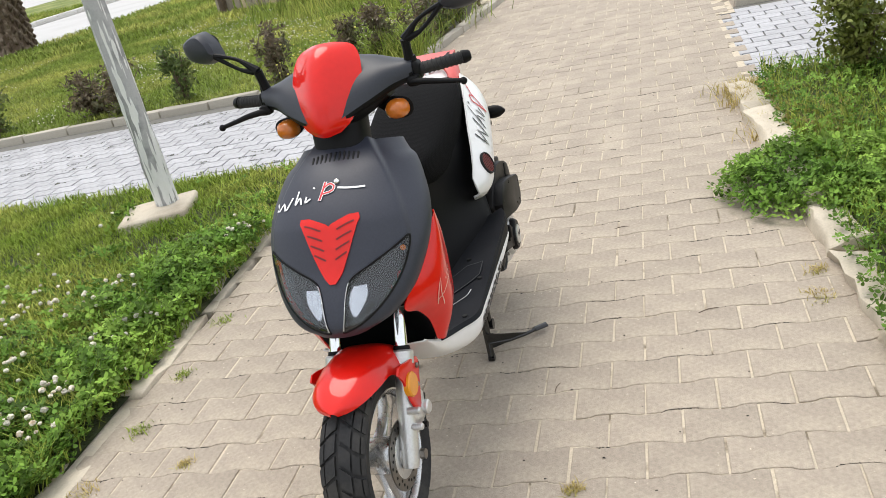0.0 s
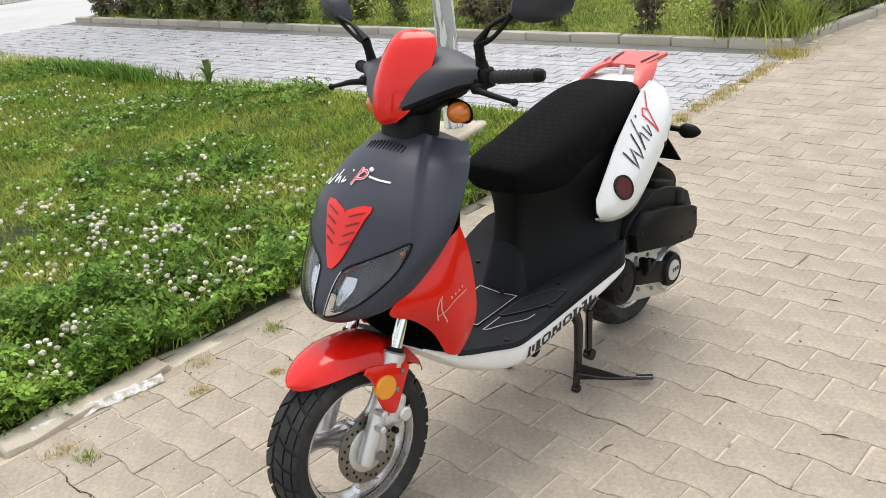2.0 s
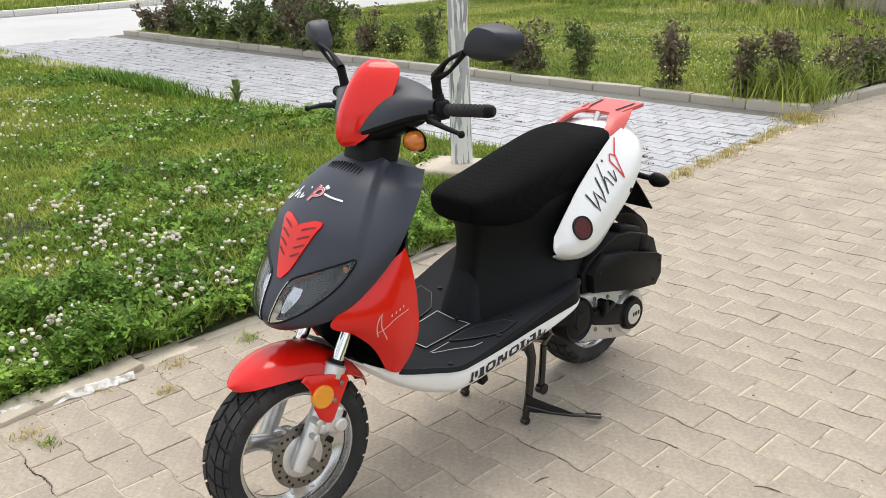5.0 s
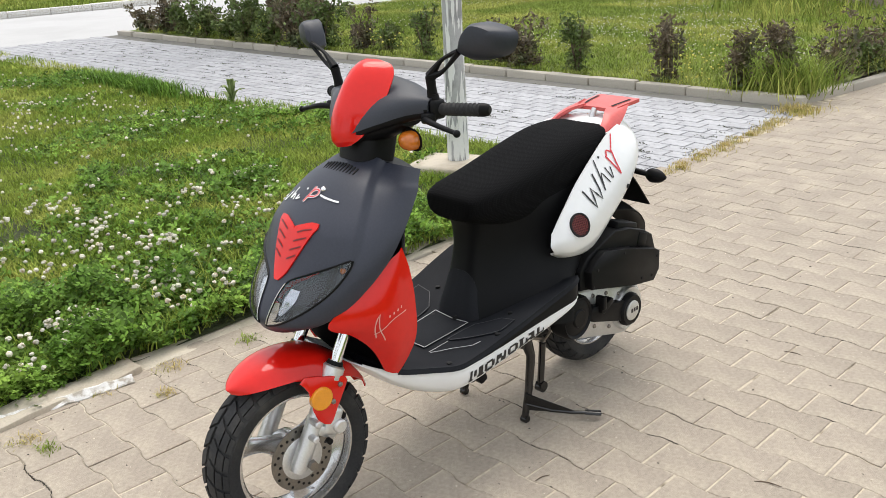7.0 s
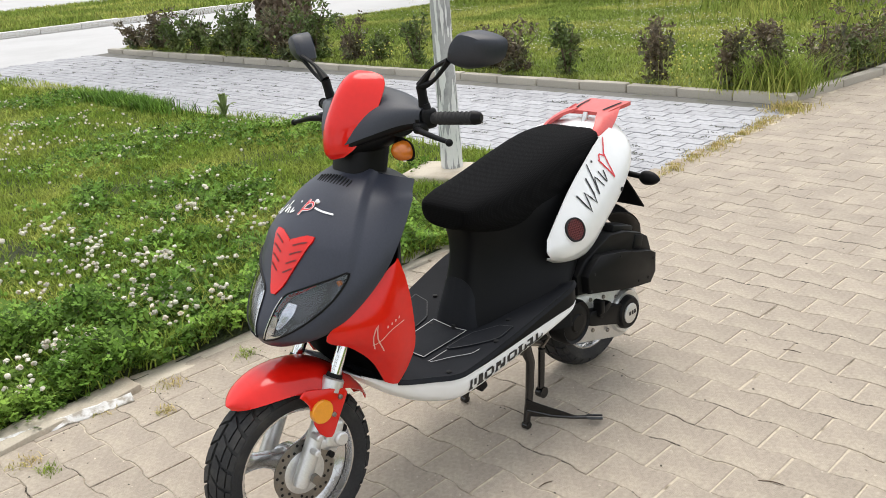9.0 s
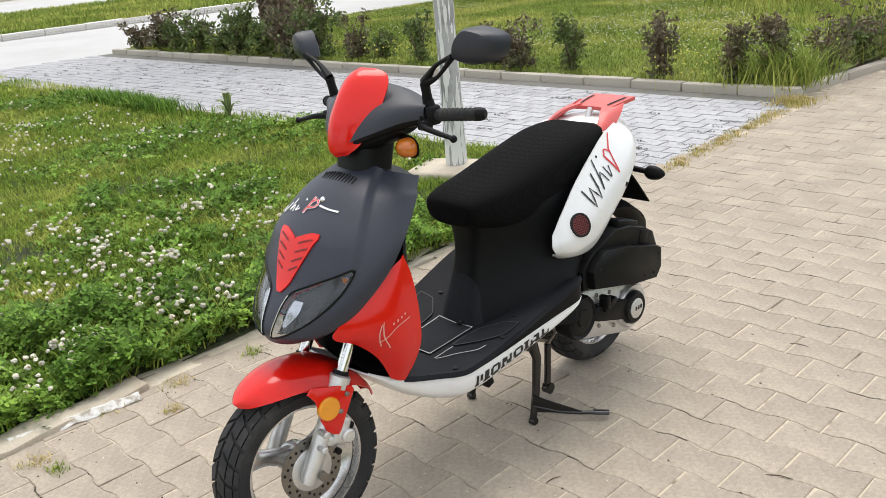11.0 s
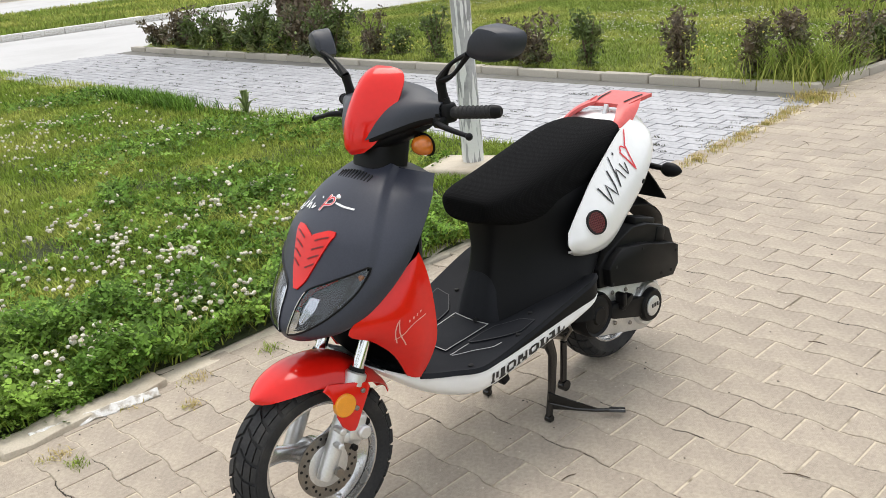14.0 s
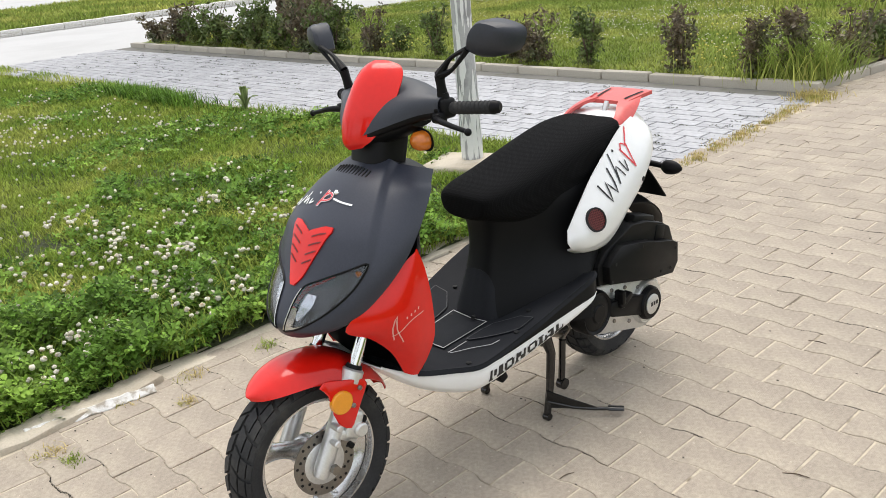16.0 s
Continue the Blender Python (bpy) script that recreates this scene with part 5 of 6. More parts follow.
turned([(-0.012, 0.018), (0.012, 0.018)], (0.13, 0.893, 0.09), "x", 14, bm)
part("stand_spring", bm, "gloss_black", stand)
bm = tube([(0.12, 0.80, 0.30), (0.11, 0.85, 0.27), (0.12, 0.91, 0.245), (0.125, 0.905, 0.20)], 0.009, 8, samples=12)
tube([(0.16, 0.87, 0.32), (0.15, 0.915, 0.28), (0.13, 0.905, 0.24)], 0.004, 8, bm, samples=10)
part("stand_link", bm, "steel", stand)
bm = tube([(-0.09, 0.60, 0.27), (0.09, 0.60, 0.27)], 0.014, 10)
tube([(0.11, 0.52, 0.25), (0.10, 0.62, 0.22), (0.09, 0.66, 0.235)], 0.010, 10, bm)
block((0.03, 0.03, 0.05), (0.115, 0.635, 0.235), (20, 0, 0), 0.006, 2, bm)
tube([(0.08, 0.40, 0.30), (0.10, 0.70, 0.30), (0.11, 0.95, 0.36)], 0.016, 10, bm)
tube([(-0.08, 0.40, 0.30), (-0.10, 0.70, 0.30), (-0.11, 0.95, 0.36)], 0.016, 10, bm)
part("lower_frame", bm, "plastic", scooter, "black frame tubes")

# ---- steering head ----
rings = []
for i in range(9):
    t = i / 8
    rings.append([(0.066 * p * (1 + 0.06 * t), 0.372 + 0.030 * t + 0.060 * q, 0.895 + 0.11 * t) for p, q in oval(24, 3.0)])
part("steering_neck", loft(rings), "plastic", scooter, "black steering neck", STEER)
HEAD = [(-0.205, 0.448, 1.050, 0.024, 0.025, 0), (-0.16, 0.438, 1.052, 0.042, 0.032, 8), (-0.10, 0.412, 1.052, 0.066, 0.046, 20), (0.0, 0.380, 1.046, 0.082, 0.064, 30), (0.10, 0.412, 1.052, 0.066, 0.046, 20), (0.16, 0.438, 1.052, 0.042, 0.032, 8), (0.205, 0.448, 1.050, 0.024, 0.025, 0)]
rings = []
for i in range(33):
    x, y, z, ry, rz, a = curve_at(HEAD, i / 32)
    a = radians(-a)
    rings.append([(x, y + ry * p * math.cos(a) - rz * q * math.sin(a), z + ry * p * math.sin(a) * -1 + rz * q * math.cos(a)) for p, q in oval(28, 2.5)])
bm = loft(rings)
low = [f for f in bm.faces if f.calc_center_median().z < 0.992 + 0.27 * abs(f.calc_center_median().x)]
bmesh.ops.delete(bm, geom=low, context="FACES")
head = part("handlebar_cowl", bm, "grey_plastic", scooter, "charcoal handlebar cowl", STEER, sharp=60)
core = []
for r in rings:
    c = sum((Vector(q) for q in r), Vector()) / len(r)
    core.append([c + (Vector(q) - c) * 0.95 for q in r])
part("cowl_core", loft(core), "plastic", head)
LOWER = [(-0.14, 0.425, 1.026, 0.034, 0.020), (-0.08, 0.400, 1.008, 0.055, 0.032), (0, 0.385, 0.992, 0.062, 0.044), (0.08, 0.400, 1.008, 0.055, 0.032), (0.14, 0.425, 1.026, 0.034, 0.020)]
rings = []
for i in range(17):
    x, y, z, ry, rz = curve_at(LOWER, i / 16)
    rings.append([(x, y + ry * p, z + rz * q) for p, q in oval(20, 2.6)])
part("lower_cowl", loft(rings), "plastic", scooter, "black lower handlebar cowl", STEER)
VISOR = [[(-0.034, 0.312, 0.966), (0, 0.298, 0.962), (0.034, 0.312, 0.966)], [(-0.066, 0.330, 0.990), (0, 0.288, 0.984), (0.066, 0.330, 0.990)], [(-0.092, 0.368, 1.044), (0, 0.300, 1.040), (0.092, 0.368, 1.044)], [(-0.092, 0.404, 1.096), (0, 0.334, 1.100), (0.092, 0.404, 1.096)], [(-0.084, 0.426, 1.126), (0, 0.364, 1.136), (0.084, 0.426, 1.126)], [(-0.066, 0.436, 1.145), (0, 0.390, 1.154), (0.066, 0.436, 1.145)], [(-0.030, 0.430, 1.157), (0, 0.412, 1.161), (0.030, 0.430, 1.157)]]
part("visor", sheet(net(VISOR), 22, 26, 0.004, 1), "red", scooter, "glossy red visor shield", STEER, sharp=60)
rings = [[(0.060 * p, 0.435 + 0.035 * q - 0.01 * i, 1.085 + 0.012 * i) for p, q in oval(20, 2.6)] for i in range(3)]
part("speedometer", loft(rings), "plastic", scooter, "black instrument pod", STEER)

for sgn in (1, -1):
    # grip with spiral ribs, bar end, lever, switch housing
    bar = Vector((sgn * 1.0, 0.42, -0.01)).normalized()
    root = Vector((sgn * 0.203, 0.454, 1.047))
    bm = tube([root, root + bar * 0.02, root + bar * 0.11, root + bar * 0.118], [0.0140, 0.0142, 0.0140, 0.0135], 18)
    grip = part("grip", bm, "rubber", scooter, "ribbed black rubber grip", STEER)
    bm = bmesh.new()
    for k in range(9):
        tube([root + bar * (0.016 + 0.011 * k) + Vector((0, 0.0140 * math.cos(a), 0.0140 * math.sin(a))) + bar * 0.024 * a / 6.28 for a in np.linspace(0, 6.28, 15)], 0.0022, 5, bm)
    part("grip_ribs", bm, "rubber", grip)["kind"] = "stuff"
    bm = tube([root + bar * 0.116, root + bar * 0.122, root + bar * 0.134, root + bar * 0.138], [0.0160, 0.0162, 0.0135, 0.009], 16)
    part("bar_end", bm, "plastic", grip)
    bm = block((0.036, 0.042, 0.048), root + Vector((-sgn * 0.002, -0.002, 0.0)), (0, 0, 0), 0.010, 3)
    tube([root + Vector((0, -0.002, 0.015)), root + Vector((0, -0.004, 0.036))], [0.013, 0.010], 12, bm)
    block((0.030, 0.03, 0.026), root + Vector((0, -0.026, -0.018)), (0, 0, 0), 0.007, 2, bm)
    part("switch_housing", bm, "plastic", scooter, "black switch housing", STEER)
    bm = tube([root + Vector((-sgn * 0.012, -0.030, -0.020)), root + Vector((sgn * 0.035, -0.050, -0.020)), root + Vector((sgn * 0.080, -0.052, -0.028)), root + Vector((sgn * 0.124, -0.050, -0.036))], [0.009, 0.0075, 0.0062, 0.0055], 10, samples=14)
    lever = part("brake_lever", bm, "plastic", scooter, "black brake lever", STEER)
    bm = bmesh.new()
    bmesh.ops.create_uvsphere(bm, u_segments=14, v_segments=8, radius=0.0088)
    bm.transform(Matrix.Translation(root + Vector((sgn * 0.126, -0.050, -0.037))))
    part("lever_tip", bm, "plastic", lever)
    # indicator
    rings = [[(sgn * 0.150 + 0.030 * r * p, 0.382 + 0.046 * t, 0.974 + 0.024 * r * q) for p, q in oval(20, 2.3)] for t, r in ((0.0, 0.25), (0.08, 0.6), (0.25, 0.88), (0.5, 1.0), (0.75, 1.0))]
    ind = part("front_indicator", loft(rings), "amber", scooter, "amber front indicator", STEER)
    rings = [[(sgn * (0.155 - 0.055 * t) + 0.034 * r * p, 0.414 + 0.014 * t, 0.974 + 0.02 * t + 0.027 * r * q) for p, q in oval(20, 2.3)] for t, r in ((0.0, 1.0), (0.25, 0.9), (0.6, 0.6), (1.0, 0.5))]
    part("indicator_body", loft(rings), "plastic", ind)
    # mirror: slotted stalk and shell
    base = root + Vector((-sgn * 0.006, -0.004, 0.030))
    knee = base + Vector((sgn * 0.004, -0.006, 0.048))
    tip = Vector((sgn * 0.306, 0.446, 1.184))
    bm = tube([base, base + (knee - base) * 0.5, knee], [0.014, 0.012, 0.013], 10, flat=0.9)
    for off in (-0.008, 0.008):
        tube([knee, knee * 0.62 + tip * 0.38 + Vector((0, 0, off * 1.6)), knee * 0.25 + tip * 0.75 + Vector((0, 0, off * 1.0)), tip], [0.0125, 0.0055, 0.0055, 0.008], 8, bm, samples=12)
    stalk = part("mirror_stalk", bm, "plastic", scooter, "slotted black mirror stalk", STEER)
    edge = [(0.292, 1.176), (0.300, 1.204), (0.318, 1.226), (0.348, 1.243), (0.392, 1.238), (0.428, 1.226), (0.441, 1.214), (0.436, 1.192), (0.420, 1.174), (0.380, 1.164), (0.330, 1.163)]
    edge = [(0.296 + (x - 0.292) * 0.80, z) for x, z in edge]
    edge = [curve_at(edge + [edge[0]], i / 33) for i in range(33)]
    rings = []
    for dy, k, dz in ((0.030, 0.93, 0.0), (0.026, 1.0, 0.0), (0.004, 1.0, 0.0), (-0.016, 0.90, 0.004), (-0.028, 0.66, 0.009), (-0.031, 0.40, 0.011)):
        rings.append([(sgn * (0.354 + (x - 0.354) * k), 0.478 + dy + 0.34 * (x - 0.354) * k, 1.203 + (z - 1.203) * k + dz) for x, z in edge])
    shell = part("mirror", loft(rings), "grey_plastic", scooter, "charcoal mirror shell", STEER, sharp=32)
    face = [(sgn * (0.352 + 0.045 * p), 0.5095 + 0.34 * (0.045 * p - 0.002), 1.203 + 0.032 * q) for p, q in oval(28, 2.6)]
    bm = bmesh.new()
    bm.faces.new([bm.verts.new(p) for p in face])
    part("mirror_glass", bm, "mirror", shell)


# ---- street furniture ----
pole = thing("street_lamp_pole", "grey lamp pole with peeling white paint in a concrete foot", "pole", at=(-2.10, 2.78, 0.01))
part("shaft", turned([(0.0, 0.068), (0.06, 0.066), (0.5, 0.061), (2.5, 0.054), (6.0, 0.043)], (0, 0, 0), "z", 28), "pole", pole)
rng = np.random.default_rng(11)
bm = bmesh.new()
for k in range(190):
    a, z = rng.uniform(0, 2 * math.pi), rng.uniform(0, 1) ** 1.7 * 1.5
    h, w = rng.uniform(0.08, 0.34) * (1.1 - 0.45 * z), rng.uniform(0.06, 0.30) * (1.0 - 0.4 * z)
    r = 0.0013 + (0.0675 - 0.013 * z if z < 0.5 else 0.0610 - 0.0035 * (z - 0.5))
    n = 6
    rows = []
    for i in range(n + 1):
        t = i / n
        ww = w * math.sin(math.pi * min(0.97, max(0.06, t))) * rng.uniform(0.6, 1.2)
        rows.append((bm.verts.new((r * math.cos(a - ww), r * math.sin(a - ww), z + h * t)), bm.verts.new((r * math.cos(a), r * math.sin(a), z + h * t)), bm.verts.new((r * math.cos(a + ww), r * math.sin(a + ww), z + h * t))))
    for p, q in zip(rows, rows[1:]):
        bm.faces.new((p[0], p[1], q[1], q[0]))
        bm.faces.new((p[1], p[2], q[2], q[1]))
part("peeling_paint", bm, "flake", pole, "peeling white paint")["kind"] = "stuff"
bm = block((0.42, 0.38, 0.20), (0, 0, 0), (0, 0, 0), 0.03, 3)
for v in bm.verts:
    v.co += noise.noise_vector(v.co * 7) * 0.03
foot = part("pole_foot", bm, "kerb", None, m=pose(-2.14, 2.72, -0.030, 0, 0, 14))
tagged(foot, "rough concrete pad round the lamp pole", "concrete pad")


# ---- plants ----
def spread(name, verts, faces, material, label, category="grass"):
    return tagged(raw(name, verts, faces, material, smooth=False), label, category, kind="stuff")


def blades(pos, height, width, rng, lean=0.5):
    """Bent grass blades at the given places: five points, three faces each."""
    n = len(pos)
    a = rng.uniform(0, 2 * math.pi, n)
    h = height * rng.uniform(0.55, 1.25, n)
    w = width * rng.uniform(0.7, 1.3, n)
    d = np.column_stack((np.cos(a), np.sin(a), np.zeros(n)))
    s = np.column_stack((-np.sin(a), np.cos(a), np.zeros(n)))
    l = (lean * rng.uniform(0.2, 1.2, n) * h)[:, None]
    up = np.column_stack((np.zeros(n), np.zeros(n), h))
    b0, b1 = pos - s * w[:, None] / 2, pos + s * w[:, None] / 2
    mid = pos + up * 0.6 + d * l * 0.35
    m0, m1 = mid - s * w[:, None] * 0.4, mid + s * w[:, None] * 0.4
    tip = pos + up + d * l
    v = np.stack((b0, b1, m1, m0, tip), 1).reshape(-1, 3)
    k = np.arange(n) * 5
    f = [q for i in k.tolist() for q in ((i, i + 1, i + 2, i + 3), (i + 3, i + 2, i + 4))]
    return v, f


def clover(pos, height, size, rng):
    """Three-part leaves held flat on stems of the given height."""
    n = len(pos)
    a = rng.uniform(0, 2 * math.pi, n)
    r = size * rng.uniform(0.65, 1.3, n)
    top = pos + np.column_stack((rng.normal(0, 0.012, n), rng.normal(0, 0.012, n), height * rng.uniform(0.25, 1.1, n)))
    tx, ty = rng.normal(0, 0.5, n), rng.normal(0, 0.5, n)

    def p(ang, rad, dz=0.0):
        x, y = rad * np.cos(ang), rad * np.sin(ang)
        return top + np.column_stack((x, y, x * tx + y * ty + dz))
    cols = [top]
    for k in range(3):
        b = a + k * 2.094
        cols += [p(b - 0.62, r * 0.62), p(b - 0.3, r, 0.1 * r), p(b + 0.3, r, 0.1 * r), p(b + 0.62, r * 0.62)]
    v = np.stack(cols, 1).reshape(-1, 3)
    f = []
    for i in (np.arange(n) * 13).tolist():
        for k in range(3):
            o = i + 1 + 4 * k
            f.append((i, o, o + 1, o + 2, o + 3))
    return v, f


def heads(pos, height, size, rng, material="blossom", name="clover_flowers", label="", detail=1):
    """Round flower heads of small pointed florets, on thin stems."""
    bm = bmesh.new()
    bmesh.ops.create_icosphere(bm, subdivisions=detail, radius=1)
    base = np.array([v.co[:] for v in bm.verts])
    tri = [tuple(v.index for v in f.verts) for f in bm.faces]
    bm.free()
    vs, fs, off = [], [], 0
    stems, sf = [], []
    for q in pos:
        s = size * rng.uniform(0.7, 1.25)
        c = np.array(q) + (rng.normal(0, 0.01), rng.normal(0, 0.01), height * rng.uniform(0.75, 1.15))
        pts = base * rng.uniform(0.70, 1.18, (len(base), 1)) * (s, s, s * 0.82) + c
        vs.append(pts)
        fs += [tuple(i + off for i in t) for t in tri]
        off += len(base)
        w = 0.0012
        o = len(stems)
        stems += [(q[0] - w, q[1], q[2]), (q[0] + w, q[1], q[2]), (c[0] + w, c[1], c[2]), (c[0] - w, c[1], c[2])]
        sf.append((o, o + 1, o + 2, o + 3))
    spread("flower_stems", stems, sf, "grass_far", "thin green flower stems in the grass", "stems")
    return spread(name, np.vstack(vs).tolist(), fs, material, label or "white clover flowers in the turf", "flowers")


def field(x0, x1, y0, y1, n, rng, z, mask=None):
    p = np.column_stack((rng.uniform(x0, x1, n), rng.uniform(y0, y1, n), np.full(n, z)))
    if mask is not None:
        keep = np.array([mask(x, y) > t for (x, y, _), t in zip(p, rng.uniform(0, 1, n))])
        p = p[keep]
    return p


def off_pad(x, y):
    return 0.0 if math.hypot(x + 2.14, y - 2.72) < 0.16 else 1.0


def lush(x, y):
    """Where clover grows thick: along the footpath and in patches."""
    edge = math.exp(-max(0, -1.22 - x - 0.15 - 0.55 * max(0, 0.9 - 0.5 * y)) / 0.24) * min(1.0, max(0.12, 1.6 - 0.9 * y))
    return min(1, edge + max(0, noise.noise((x * 0.9, y * 0.9, 7.7)) * 1.5 - 0.12) + max(0, noise.noise((x * 2.3, y * 2.3, 1.7)) * 0.9 - 0.2))


rng = np.random.default_rng(21)


def worn(x, y):
    """Thin turf round a bare patch, and less between tufts."""
    bare = math.exp(-((x + 3.35) / 0.42) ** 2 - ((y - 1.6) / 0.16) ** 2)
    return (1.0 - 0.75 * bare) * min(1.0, 0.75 + 0.9 * noise.noise((x * 3.1, y * 3.1, 5.5)))


g = field(-4.4, -1.20, -1.2, 3.3, 140000, rng, 0.02, lambda x, y: (1.0 - 0.72 * lush(x, y)) * off_pad(x, y) * worn(x, y))
v, f = blades(g, np.array([0.038 + 0.055 * lush(x, y) for x, y, _ in g]), 0.0052, rng, 1.2)
spread("grass", v.tolist(), f, "grass", "short green grass beside the footpath")
g = field(-6.5, -1.17, -4.4, -1.2, 45000, rng, 0.02)
v, f = blades(g, 0.050, 0.0075, rng, 1.2)
spread("grass_behind", v.tolist(), f, "grass", "short grass along the start of the footpath")
g = field(1.36, 5.4, -4.4, -1.0, 36000, rng, 0.02)
v, f = blades(g, 0.060, 0.0075, rng, 1.0)
spread("grass_behind", v.tolist(), f, "grass", "short grass in the bed beside the footpath")
g = field(-9.5, -4.4, -0.6, 3.1, 70000, rng, 0.02)
v, f = blades(g, 0.042, 0.0075, rng, 1.2)
spread("grass_beyond", v.tolist(), f, "grass", "short grass further along the turf")
g = field(-13.0, -9.5, 0.0, 2.95, 18000, rng, 0.02)
v, f = blades(g, 0.055, 0.014, rng, 0.9)
spread("grass_beyond", v.tolist(), f, "grass", "short grass towards the road")
g = field(-4.4, -1.20, -1.2, 3.25, 100000, rng, 0.02, lambda x, y: lush(x, y) * off_pad(x, y))
hh = np.array([(0.028 + 0.095 * lush(x, y)) * max(0.25, 0.85 + 1.25 * noise.noise((x * 5, y * 5, 0.7)) + 0.5 * noise.noise((x * 14, y * 14, 2.7))) for x, y, _ in g])
v, f = clover(g, hh, 0.0185, rng)
spread("clover", v.tolist(), f, "clover", "thick clover spilling over the edging", "clover")
g = field(-9.0, -4.4, -0.6, 3.1, 26000, rng, 0.03, lush)
v, f = clover(g, 0.07, 0.018, rng)
spread("clover_beyond", v.tolist(), f, "clover", "clover patches in the turf", "clover")


def clusters(centres, rng):
    """Flower places gathered round a few centres: x, y, spread and number."""
    out = []
    for x, y, r, n in centres:
        for _ in range(max(1, n // 8)):
            cx, cy = x + rng.normal(0, r), y + rng.normal(0, 0.62 * r)
            for _ in range(int(rng.uniform(2, 9))):
                out.append((cx + rng.normal(0, 0.055), cy + rng.normal(0, 0.055), 0.03))
    return np.array([p for p in out if p[0] < -1.16 and p[1] < 3.2])


BLOOMS = [(-1.95, 0.47, 0.25, 80), (-1.93, 0.07, 0.25, 70), (-1.45, 0.52, 0.14, 40), (-3.0, 0.75, 0.35, 50), (-2.65, 1.45, 0.30, 60), (-1.38, -0.08, 0.12, 36), (-2.5, 1.0, 0.30, 55), (-2.2, 1.5, 0.25, 45), (-3.7, 2.2, 0.35, 30), (-1.60, 0.05, 0.18, 44), (-2.05, 0.65, 0.2, 50), (-4.2, 0.65, 0.4, 40), (-3.6, 1.4, 0.4, 30), (-1.6, 1.0, 0.2, 30), (-1.8, 1.9, 0.3, 24), (-2.4, 0.3, 0.3, 40), (-1.5, -0.6, 0.2, 40), (-2.3, -0.4, 0.4, 60), (-3.2, 0.1, 0.5, 50)]
heads(clusters(BLOOMS, rng), np.float64(0.085), 0.0108, rng, detail=2)
heads(clusters([(-6.85, 1.7, 0.45, 120), (-6.3, 2.05, 0.5, 130), (-5.3, 1.2, 0.6, 60), (-5.0, 2.4, 0.5, 40), (-7.6, 1.2, 0.6, 80), (-8.3, 2.0, 0.5, 60)], rng), np.float64(0.075), 0.0110, rng)
g = field(-9.5, -1.20, -0.9, 3.1, 170, rng, 0.03)
heads(g, np.float64(0.075), 0.0115, rng)
# dark long grass and a bare worn patch towards the grey walk
g = np.column_stack((rng.normal(-7.0, 0.55, 2600), rng.normal(2.98, 0.07, 2600), np.full(2600, 0.02)))
v, f = blades(g, 0.13, 0.010, rng, 0.9)
spread("long_grass", v.tolist(), f, "clover", "dark green long grass at the edge of the grey walk")
# clover hanging over the edging in clumps
g = field(-1.30, -1.08, -1.3, 3.2, 8000, rng, 0.012, lambda x, y: max(0.0, (0.55 if y < 0.8 else -0.15) + 1.3 * noise.noise((y * 2.6, 0.3, 8.0)) - max(0.0, x + 1.23) * 7.5))
v, f = clover(g, 0.075, 0.0135, rng)
spread("clover_overhang", v.tolist(), f, "clover", "clover hanging over the worn edging", "clover")
# long grass fringe along the grey walk
g = field(-13.0, -1.3, 2.95, 3.32, 12000, rng, 0.02, lambda x, y: (0.35 + 0.8 * noise.noise((x * 1.2, 3.3, 2.0))) * off_pad(x, y))
v, f = blades(g, 0.060, 0.006, rng, 1.0)
spread("grass_fringe", v.tolist(), f, "grass", "longer grass fringe along the grey walk")

# lawn behind the kerb
g = field(-12.7, -1.3, 5.68, 12.0, 120000, rng, 0.05, lambda x, y: x > -12.6 + 0.15 * (y - 5.6))
v, f = blades(g, 0.045, 0.010, rng, 1.4)
spread("lawn_grass", v.tolist(), f, "grass_far", "uneven lawn grass behind the kerb")
g = field(-11.5, -1.6, 12.0, 24.0, 52000, rng, 0.05, lambda x, y: x > -11.6 + 0.15 * (y - 12))
v, f = blades(g, 0.10, 0.024, rng, 1.2)
spread("lawn_grass_far", v.tolist(), f, "grass_far", "rough lawn grass further back")
g = field(-12.5, -1.5, 5.8, 15.0, 12000, rng, 0.06, lambda x, y: max(0, noise.noise((x * 0.45, y * 0.45, 2.2)) * 2.0 + 0.05) + (0.9 if math.hypot((x + 4.6) / 1.5, (y - 8.6) / 1.6) < 1 else 0) + (0.45 if math.hypot((x + 2.6) / 1.0, (y - 7.6) / 0.9) < 1 else 0))
heads(g[:1900], np.float64(0.05), 0.0085, rng, "petal", "daisies", "white daisies scattered over the lawn")
g = field(-29.5, -15.0, 2, 26, 60000, rng, 0.06, lambda x, y: -29.4 < x - 0.15 * (y - 8.7) < -19.1)
v, f = blades(g, 0.13, 0.03, rng, 0.8)
spread("verge_grass", v.tolist(), f, "grass_far", "grass on the verge between the roads")

# dry tufts along the joint of tan and grey paving
def tuft(name, x, y, r, n, h, w, material, label, seed, z=0.0, lean=1.0):
    q = np.random.default_rng(seed)
    p = np.column_stack((q.normal(0, r, n), q.normal(0, r, n), np.zeros(n)))
    v, f = blades(p, h, w, q, lean)
    ob = raw(name, v.tolist(), f, material, smooth=False)
    ob.location = (x, y, z)
    return tagged(ob, label, "weed", kind="stuff")


